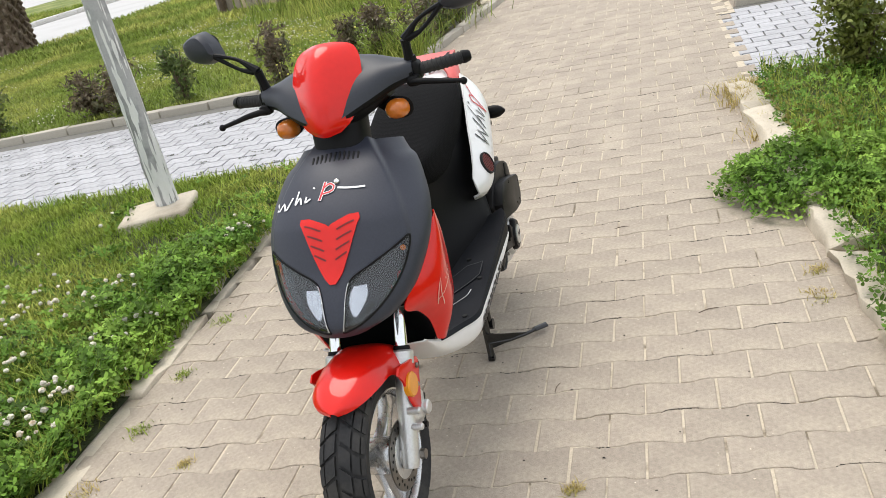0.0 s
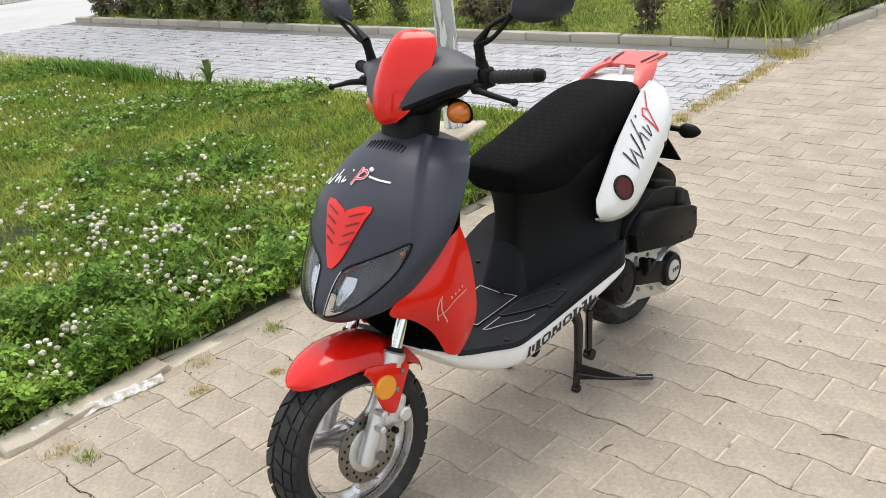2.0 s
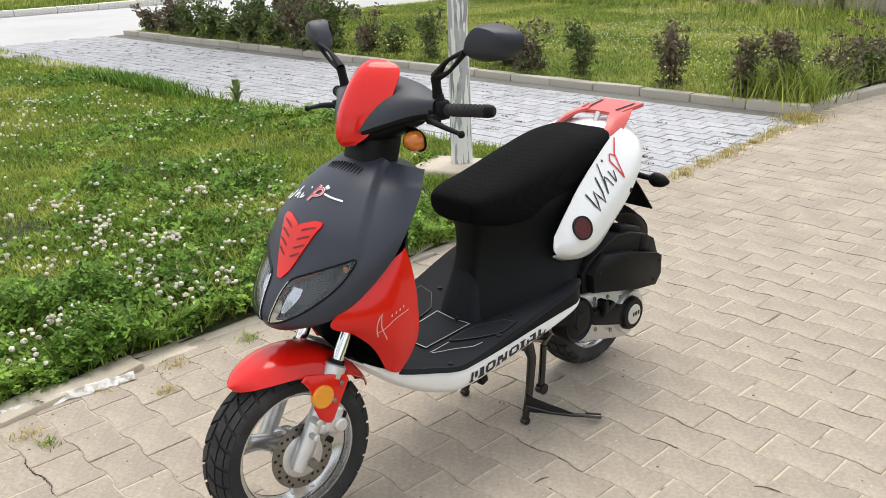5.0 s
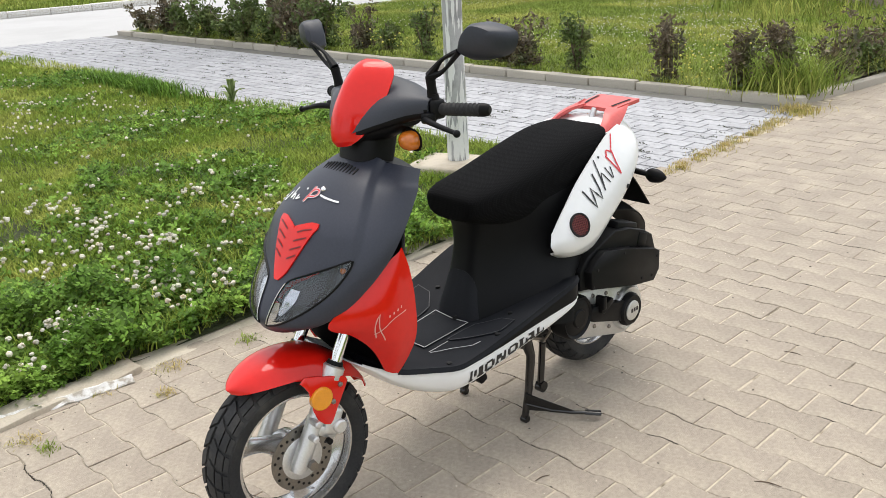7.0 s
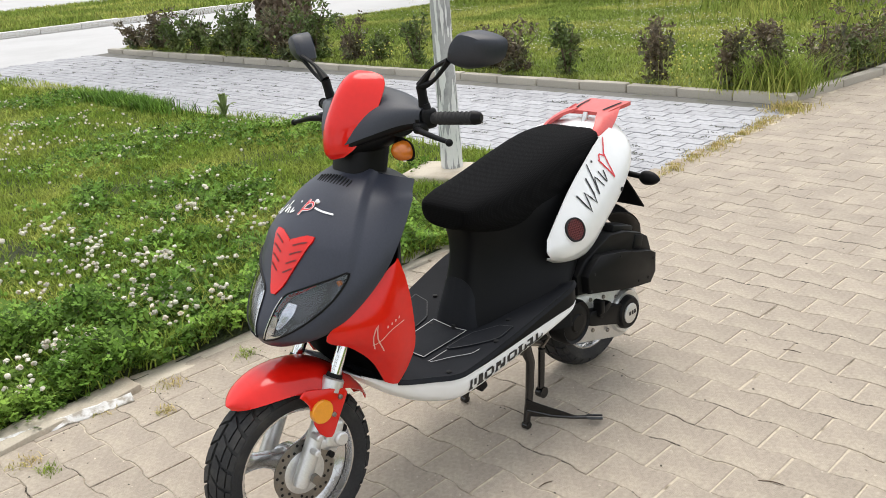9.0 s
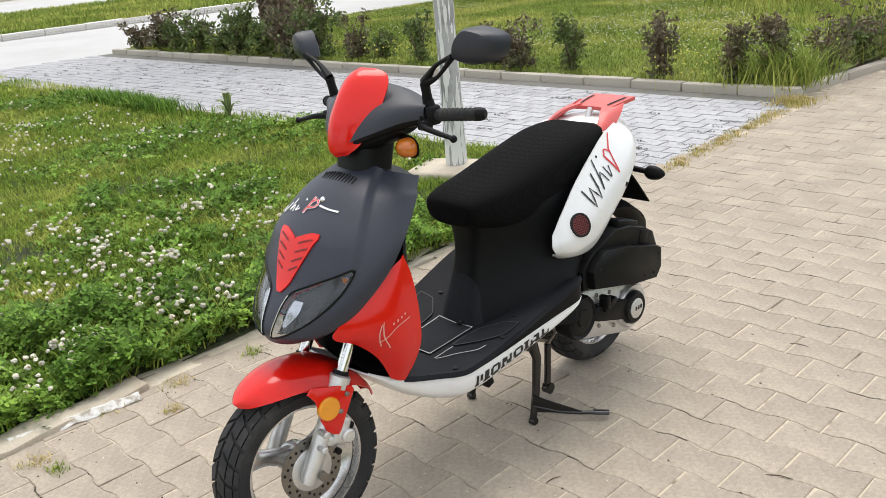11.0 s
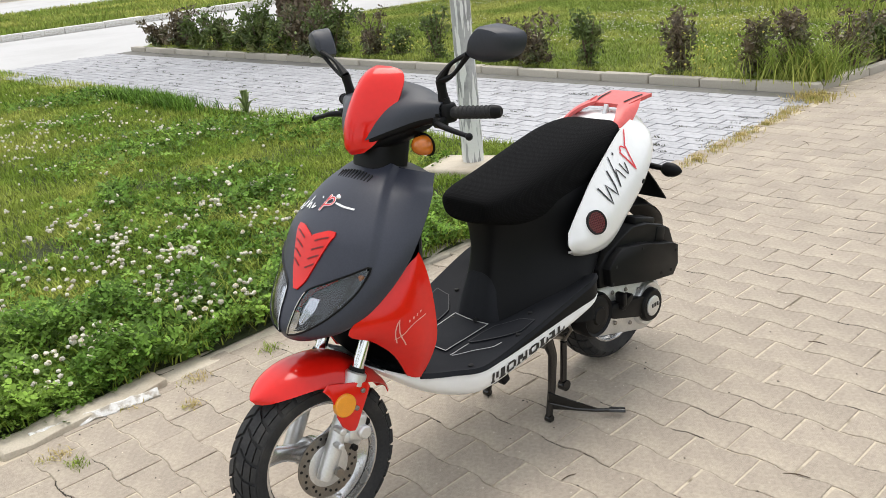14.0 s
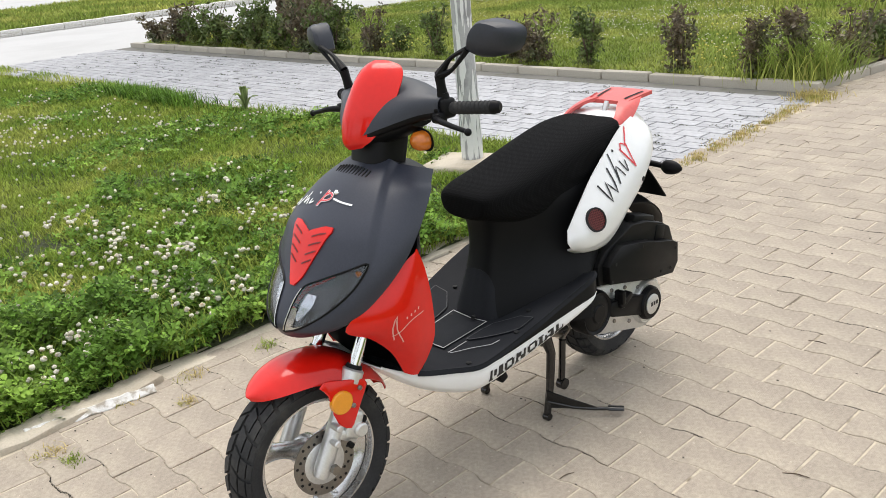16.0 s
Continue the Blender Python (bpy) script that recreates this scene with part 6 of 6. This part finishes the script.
rng = np.random.default_rng(31)
for k in range(17):
    t = k / 16
    a, b = path_xy(-0.87 + rng.normal(0, 0.02), 3.4 + 1.75 * t)
    tuft("dry_grass_tuft", a, b, rng.uniform(0.02, 0.05), int(rng.uniform(60, 170)), rng.uniform(0.012, 0.030), 0.0035, "grass_dry", "dry yellow grass tuft in the joint between pavings", 100 + k)
for k, (x, y, r) in enumerate(((-1.05, 0.56, 0.035), (-0.91, 0.14, 0.028), (-0.98, -0.30, 0.04), (-0.88, -0.28, 0.03), (-1.08, 0.25, 0.04), (-1.10, 0.0, 0.045), (-1.06, 0.9, 0.03), (1.17, 1.03, 0.04), (-0.78, 0.36, 0.02), (-1.07, 1.3, 0.04), (0.43, 0.16, 0.02), (1.20, 1.2, 0.03))):
    tuft("weed", x, y, r * 0.62, 90, 0.012, 0.0030, "grass_dry" if k % 3 else "grass", "small weed growing in a paving joint", 200 + k, 0.0, 2.0)
rng = np.random.default_rng(41)


def shrub(x, y, h, w, seed, material="shrub", leaves=1500, size=0.030, label="small leafy rose bush behind the kerb", z=0.05, stems=6, low=0.1):
    """Several stems with twigs, and a loose crown of single leaves."""
    q = np.random.default_rng(seed)
    s = thing("shrub", label, "shrub", "bushes along the kerb", at=(x, y, z))
    bm = bmesh.new()
    tips = []
    for k in range(stems):
        a, o = q.uniform(0, 6.28), q.uniform(0.15, 1.0)
        top = np.array((w * o * math.cos(a), w * o * math.sin(a), h * q.uniform(0.55, 1.0)))
        mid = top * (0.35, 0.35, 0.5) + q.normal(0, 0.02, 3)
        tube([(0, 0, -0.05), mid, top], [0.010, 0.007, 0.003], 6, bm, samples=6)
        for _ in range(7):
            t = q.uniform(low, 1.0)
            p = mid * (2 * t) if t < 0.5 else mid + (top - mid) * (2 * t - 1)
            e = p + q.normal(0, 1, 3) * (w * 0.32, w * 0.32, h * 0.10)
            tube([p, e], [0.004, 0.0018], 5, bm)
            tips += [e, (p + e) / 2]
    part("stem", bm, "bark", s)["kind"] = "stuff"
    tips = np.array(tips)
    c = tips[q.integers(0, len(tips), leaves)] + q.normal(0, 1, (leaves, 3)) * (w * 0.14, w * 0.14, h * 0.07)
    c[:, 2] = np.maximum(c[:, 2], 0.03)
    d = q.normal(0, 1, (leaves, 3))
    d /= np.linalg.norm(d, axis=1)[:, None]
    e = np.cross(d, q.normal(0, 1, (leaves, 3)))
    e /= np.linalg.norm(e, axis=1)[:, None] + 1e-9
    r = size * q.uniform(0.6, 1.3, leaves)[:, None]
    v = np.stack((c - d * r, c + e * r * 0.45 - d * r * 0.1, c + d * r, c - e * r * 0.45 - d * r * 0.1), 1).reshape(-1, 3)
    f = [(i, i + 1, i + 2, i + 3) for i in range(0, 4 * leaves, 4)]
    raw("leaves", v.tolist(), f, material, s)
    return s


BUSHES = [(-12.2, 5.75, 0.42, 0.22, "shrub_red"), (-11.5, 5.78, 0.58, 0.26, "shrub_red"), (-10.9, 5.8, 0.50, 0.22, "shrub"), (-10.3, 5.75, 0.66, 0.24, "shrub"), (-9.75, 5.78, 0.50, 0.22, "shrub"), (-9.2, 5.7, 0.64, 0.26, "shrub"), (-8.6, 5.75, 0.60, 0.26, "shrub"), (-8.0, 5.8, 0.70, 0.30, "shrub_red"), (-7.45, 5.75, 0.72, 0.28, "shrub"),
          (-6.75, 5.85, 0.50, 0.16, "shrub_red"), (-6.4, 5.95, 0.34, 0.14, "shrub"), (-5.65, 5.85, 0.60, 0.15, "shrub"), (-4.55, 5.90, 0.50, 0.20, "shrub_red"), (-4.15, 5.86, 0.54, 0.20, "shrub_red"), (-3.52, 5.86, 0.52, 0.13, "shrub"), (-2.52, 5.86, 0.66, 0.15, "shrub_red"), (-1.85, 5.82, 0.46, 0.15, "shrub_red"), (-1.58, 5.92, 0.52, 0.15, "shrub_red"), (-1.32, 6.55, 0.55, 0.20, "shrub_red"), (-1.25, 7.0, 0.45, 0.18, "shrub"), (-1.15, 7.6, 0.50, 0.24, "shrub_red"), (-1.1, 8.6, 0.45, 0.25, "shrub")]
for k, (x, y, h, w, m) in enumerate(BUSHES):
    shrub(x, y, h, w * 1.2, 300 + k, m, 1000 if w < 0.25 else 1500, 0.026 if x > -7 else 0.036, ("small leafy rose bush behind the kerb" if m == "shrub" else "reddish-leaved bush behind the kerb"))
tuft("tall_grass_clump", -1.36, 6.15, 0.14, 130, 0.26, 0.008, "grass_far", "clump of tall arching grass beside the footpath", 504, 0.05, 1.1)
tuft("tall_grass_clump", -1.25, 7.3, 0.22, 140, 0.22, 0.008, "grass_far", "clump of tall arching grass beside the footpath", 505, 0.05, 1.1)
tuft("tall_grass_clump", -2.1, 10.4, 0.7, 600, 0.20, 0.014, "grass_far", "tall rough grass below the fence", 506, 0.05, 0.8)
tuft("tall_grass_clump", -4.0, 11.4, 0.8, 700, 0.24, 0.016, "grass_far", "tall rough grass below the fence", 507, 0.05, 0.8)
tuft("tall_grass_clump", -1.36, 5.84, 0.12, 300, 0.32, 0.008, "grass_far", "clump of tall arching grass at the lawn corner", 500, 0.05, 1.25)
tuft("tall_grass_clump", -1.68, 5.80, 0.12, 120, 0.26, 0.009, "grass_far", "clump of tall arching grass behind the kerb", 501, 0.05, 1.25)
tuft("dry_grass_tuft", -1.12, 5.42, 0.09, 420, 0.05, 0.006, "grass_dry", "dry yellow grass at the paving corner", 502, 0.0, 1.2)
bm = bmesh.new()
q = np.random.default_rng(503)
for k in range(13):
    a, reach, h = k * 2.4, 0.05 + 0.10 * (k % 5) / 4, 0.24 - 0.13 * (k % 5) / 4
    d, s = Vector((math.cos(a), math.sin(a), 0)), Vector((-math.sin(a), math.cos(a), 0))
    rows = []
    for i in range(7):
        t = i / 6
        c = d * reach * t ** 1.4 + Vector((0, 0, h * math.sin(1.9 * t) / math.sin(1.6)))
        w = 0.024 * math.sin(math.pi * (0.12 + 0.86 * t)) * q.uniform(0.85, 1.15)
        rows.append([bm.verts.new(c - s * w), bm.verts.new(c - Vector((0, 0, 0.006))), bm.verts.new(c + s * w)])
    for p, r in zip(rows, rows[1:]):
        bm.faces.new((p[0], p[1], r[1], r[0]))
        bm.faces.new((p[1], p[2], r[2], r[1]))
weed = thing("broadleaf_weed", "pale green broad-leaved weed at the edge of the turf", "weed", at=(-5.33, 3.12, 0.015))
part("leaves", bm, "weed_leaf", weed)
rng = np.random.default_rng(61)
g = np.column_stack((rng.normal(-2.15, 0.18, 60), rng.normal(5.72, 0.06, 60), rng.uniform(-0.2, 0.16, 60)))
heads(g, np.float64(0.32), 0.010, rng, "yellow", "yellow_flowers", "yellow flowering weeds behind the kerb")
g = np.column_stack((rng.normal(-6.4, 0.25, 34), rng.normal(5.9, 0.1, 34), rng.uniform(-0.1, 0.08, 34)))
heads(g, np.float64(0.26), 0.013, rng, "yellow", "yellow_flowers", "yellow flowers beside the rose bush")

# bed beside the footpath on the far side of the scooter
rng = np.random.default_rng(71)


def spill(x, y):
    c = math.hypot((x - 1.40) / 0.46, (y - 1.95) / 0.42)
    return 1.0 if c < 0.8 else max(0.0, 1.0 - (c - 0.8) * 4)


g = field(0.85, 2.2, 1.3, 2.9, 15000, rng, 0.01, spill)
v, f = clover(g, np.array([(0.03 + 0.075 * spill(x, y)) * (0.9 + 0.7 * noise.noise((x * 7, y * 7, 0.2))) for x, y, _ in g]), 0.0165, rng)
spread("clover_clump", v.tolist(), f, "clover", "dark clover clump spilling onto the pavers", "clover")
g = field(1.34, 4.5, -1.0, 3.7, 30000, rng, 0.02)
v, f = blades(g, 0.10, 0.006, rng, 0.8)
spread("bed_grass", v.tolist(), f, "grass", "unkempt grass in the bed")
g = field(1.28, 3.2, 0.3, 3.6, 14000, rng, 0.02)
v, f = clover(g, 0.10, 0.014, rng)
spread("bed_clover", v.tolist(), f, "clover", "clover mixed into the bed", "clover")
for k, (x, y) in enumerate(((1.30, 2.62), (1.36, 2.85), (1.24, 3.22), (1.22, 3.42), (1.45, 2.5), (1.55, 2.75))):
    tuft("dry_grass_tuft", x, y, 0.07, 320, 0.075, 0.005, "grass_dry", "dry yellow grass leaning over the paving", 520 + k, 0.0, 1.2)
shrub(1.80, 3.30, 0.50, 0.20, 601, "thuja", 3600, 0.020, "yellow-green conifer shrub in the bed", 0.03, 10)
shrub(2.12, 3.15, 0.95, 0.28, 602, "thuja", 5200, 0.022, "yellow-green conifer shrub in the bed", 0.03, 10)

# palm trunk with cut leaf bases
palm = thing("palm_tree", "palm trunk covered in brown cut leaf bases", "tree", at=(-11.6, 14.1, 0.03))
bm = turned([(0.0, 0.42), (0.15, 0.38), (0.6, 0.36), (3.0, 0.34), (5.0, 0.30)], (0, 0, 0), "z", 24)
part("trunk", bm, "bark", palm)
rng = np.random.default_rng(81)
bm = bmesh.new()
for k in range(260):
    a, z = k * 2.39996, 0.1 + 2.6 * k / 260
    r = 0.375
    block((0.14, 0.055, 0.15), (r * math.cos(a), r * math.sin(a), z), (rng.normal(0, 8), 50 + rng.normal(0, 10), math.degrees(a)), 0.02, 1, bm)
part("leaf_bases", bm, "bark", palm)["kind"] = "stuff"
bm = bmesh.new()
for k in range(26):
    a = k * 2.39996
    e = rng.uniform(0.1, 0.9)
    pts = [(0.25 * math.cos(a), 0.25 * math.sin(a), 5.0), (1.2 * math.cos(a), 1.2 * math.sin(a), 5.3 + e), (2.2 * math.cos(a), 2.2 * math.sin(a), 5.0 + 0.6 * e), (2.7 * math.cos(a), 2.7 * math.sin(a), 4.2 + 0.6 * e)]
    run = [Vector(curve_at(pts, i / 14)) for i in range(15)]
    s = Vector((-math.sin(a), math.cos(a), 0))
    for i in range(1, 15):
        for sg in (-1, 1):
            p = run[i]
            q = p + s * sg * 0.45 * math.sin(math.pi * (0.15 + 0.8 * i / 15)) + (run[i] - run[i - 1]) * 1.5 - Vector((0, 0, 0.15))
            bm.faces.new([bm.verts.new(c) for c in (p, p + (run[i] - run[i - 1]) * 0.35, q)])
part("fronds", bm, "shrub", palm)
copy_thing(palm, pose(-10.2, 7.3, 0.03, 0, 0, 70))
# unseen palm copies behind the camera, for the trees mirrored in the red paint
for x, y, r in ((-5.5, -10.5, 20), (-1.2, -13.0, 140), (4.5, -11.0, 250)):
    copy_thing(palm, pose(x, y, 0.0, 0, 0, r))

# far edge: fence and wall
fence = thing("wooden_fence", "weathered grey and tan wooden paling fence beyond the lawn", "fence", at=(-4.1, 12.4, 0.05))
fence.rotation_euler = (0, 0, radians(-18))
rng = np.random.default_rng(87)
x = -2.6
while x < 3.4:
    w = rng.uniform(0.07, 0.15)
    part("paling", block((w, 0.025, 1.15 + rng.normal(0, 0.05)), (0, 0, 0), (0, 0, 0), 0.006, 1), "wood" if rng.uniform() < 0.7 else "wood_pale", fence, m=pose(x + w / 2, 0, 0.56, 0, rng.normal(0, 1.2), 0))
    x += w + rng.uniform(0.008, 0.05)
for k in range(5):
    part("post", block((0.12, 0.10, 1.3), (0, 0, 0), (0, 0, 0), 0.012, 1), "bark", fence, m=pose(-2.4 + 1.4 * k, -0.07, 0.62))
for z in (0.35, 0.85):
    part("rail", block((6.0, 0.04, 0.08), (0, 0, 0), (0, 0, 0), 0.008, 1), "wood", fence, m=pose(0.4, 0.06, z))
wall = block((0.3, 160, 2.4), (-46, 20, 1.15), (0, 0, -8), 0.02, 1)
tagged(part("boundary_wall", wall, "wall"), "long cream rendered wall beyond the far road", "wall", kind="structure")

# ---- pavers ----
rng = np.random.default_rng(91)
places = []
for r in range(-31, 155):
    for q in range(-9, 11):
        y = -0.0134 + r * PD
        x = 0.0148 + (q + 0.5 + 0.5 * (r % 2)) * PW + SKEW_X * y
        y += SKEW_Y * x
        left = -1.15 if y < 3.35 else -1.03 if y < 5.7 else min(-0.55, -1.16 + 0.10 * (y - 5.7))
        right = 1.33 + 0.004 * max(0, y)
        if left - 0.03 < x < right:
            places.append((x, y))
pave(bpy.data.objects["footpath"], places, "paver", lambda x, y: -0.35 < y < 2.9, 0.0, rng, 0.0)
places = []
for r in range(0, 16):
    for q in range(0, 68):
        x = -0.78 - (q + 0.5 * (r % 2)) * PW
        y = 3.27 + 0.022 * (x + 1) + (r + 0.5) * PD
        if y < 5.46 + 0.013 * (x + 12) and x > -13.1 + 0.15 * (y - 3.4):
            places.append((x, y))
pave(bpy.data.objects["side_pavement"], places, "paver_grey", lambda x, y: x > -5.2, radians(1.2), rng, 0.006)
places = []
for r in range(0, 16):
    for q in range(0, 36):
        x, y = 1.02 + (q + 0.5 * (r % 2)) * PW, 3.7 + r * PD
        if y < 5.9:
            places.append((x, y))
pave(bpy.data.objects["side_pavement_east"], places, "paver_grey", lambda x, y: x < 2.9, radians(1.2), rng, 0.006)

# grit and crumbs of soil on the paving
rng = np.random.default_rng(97)
verts, faces = [], []
tet = np.array([(1, 0, -0.4), (-0.5, 0.87, -0.4), (-0.5, -0.87, -0.4), (0, 0, 0.8)])
for k in range(420):
    a, b = rng.uniform(-1.05, 1.3), rng.uniform(-0.8, 5.5)
    if rng.uniform() < 0.35:
        a = -1.08 + abs(rng.normal(0, 0.12))
    x, y = path_xy(a, b)
    c, sz = math.cos(k), rng.uniform(0.0015, 0.006)
    spin = np.array([(math.cos(k), -math.sin(k), 0), (math.sin(k), math.cos(k), 0), (0, 0, 1)])
    verts += (tet @ spin.T * (sz, sz * rng.uniform(0.4, 1.0), sz * 0.5) + (x, y, 0.0015)).tolist()
    o = 4 * k
    faces += [(o, o + 1, o + 3), (o + 1, o + 2, o + 3), (o + 2, o, o + 3)]
spread("grit", verts, faces, "crumb", "dark crumbs of soil scattered on the paving", "grit")
verts, faces = [], []
for k in range(2600):
    a, b = rng.uniform(-1.05, 1.3), rng.uniform(-1.2, 4.0)
    if k % 2:
        row = 0.018 + PD * round((b - 0.018) / PD)
        b = row + rng.normal(0, 0.008)
    x, y = path_xy(a, b)
    sz = rng.uniform(0.0012, 0.0042)
    spin = np.array([(math.cos(k), -math.sin(k), 0), (math.sin(k), math.cos(k), 0), (0, 0, 1)])
    verts += (tet @ spin.T * (sz, sz * rng.uniform(0.4, 1.0), sz * 0.4) + (x, y, 0.0015)).tolist()
    o = 4 * k
    faces += [(o, o + 1, o + 3), (o + 1, o + 2, o + 3), (o + 2, o, o + 3)]
spread("sand_grains", verts, faces, "pale_grit", "pale sand grains scattered on the paving", "grit")
for k, (x, y, l, a) in enumerate(((0.83, 1.00, 0.07, 20), (0.36, 0.62, 0.05, 75), (-0.62, 4.2, 0.12, -50), (0.55, 1.75, 0.06, 10), (0.22, 0.95, 0.03, 40))):
    bm = tube([(-l / 2, 0, 0.002), (0, l * 0.08, 0.003), (l / 2, 0, 0.002)], [0.0011, 0.0015, 0.0008], 6, samples=6)
    tagged(part("twig", bm, "bark", None, m=pose(x, y, 0.0, 0, 0, a)), "thin dry twig lying on the pavers", "twig", "twigs on the paving")

g = field(-12.0, -1.1, 3.4, 5.40, 230, rng, -0.004)
v, f = blades(np.repeat(g, 14, axis=0) + rng.normal(0, 0.022, (14 * len(g), 3)) * (1.8, 0.5, 0), 0.006, 0.010, rng, 2.6)
spread("joint_moss", v.tolist(), f, "moss", "dark moss and weeds in the joints of the grey walk", "moss")

# dark soil and dry bits lodged along the wavy joints
rng = np.random.default_rng(99)
verts, faces = [], []
for r in range(-9, 42):
    for q in range(-6, 8):
        if noise.noise((q * 0.9, r * 0.8, 6.1)) + rng.normal(0, 0.25) < 0.16:
            continue
        s0, run = rng.uniform(0, PW), rng.uniform(0.03, 0.16)
        for i in range(int(run / 0.0035)):
            s1 = s0 + 0.0035 * i + rng.normal(0, 0.001)
            y = -0.0134 + (r - 0.5) * PD
            x = 0.0148 + (q + 0.5 * (r % 2)) * PW + s1 + SKEW_X * y
            if not -1.08 < x < 1.28:
                continue
            y += SKEW_Y * x - wave_edge(s1, WAVE) + rng.normal(0, 0.0013)
            sz, o, a = rng.uniform(0.0014, 0.0042), len(verts), rng.uniform(0, 6.28)
            spin = np.array([(math.cos(a), -math.sin(a), 0), (math.sin(a), math.cos(a), 0), (0, 0, 1)])
            verts += (tet @ spin.T * (sz * 1.3, sz * 0.8, sz * 0.6) + (x, y, -0.0012)).tolist()
            faces += [(o, o + 1, o + 3), (o + 1, o + 2, o + 3), (o + 2, o, o + 3)]
spread("joint_soil", verts, faces, "crumb", "dark soil lodged in the wavy joints of the pavers", "soil")
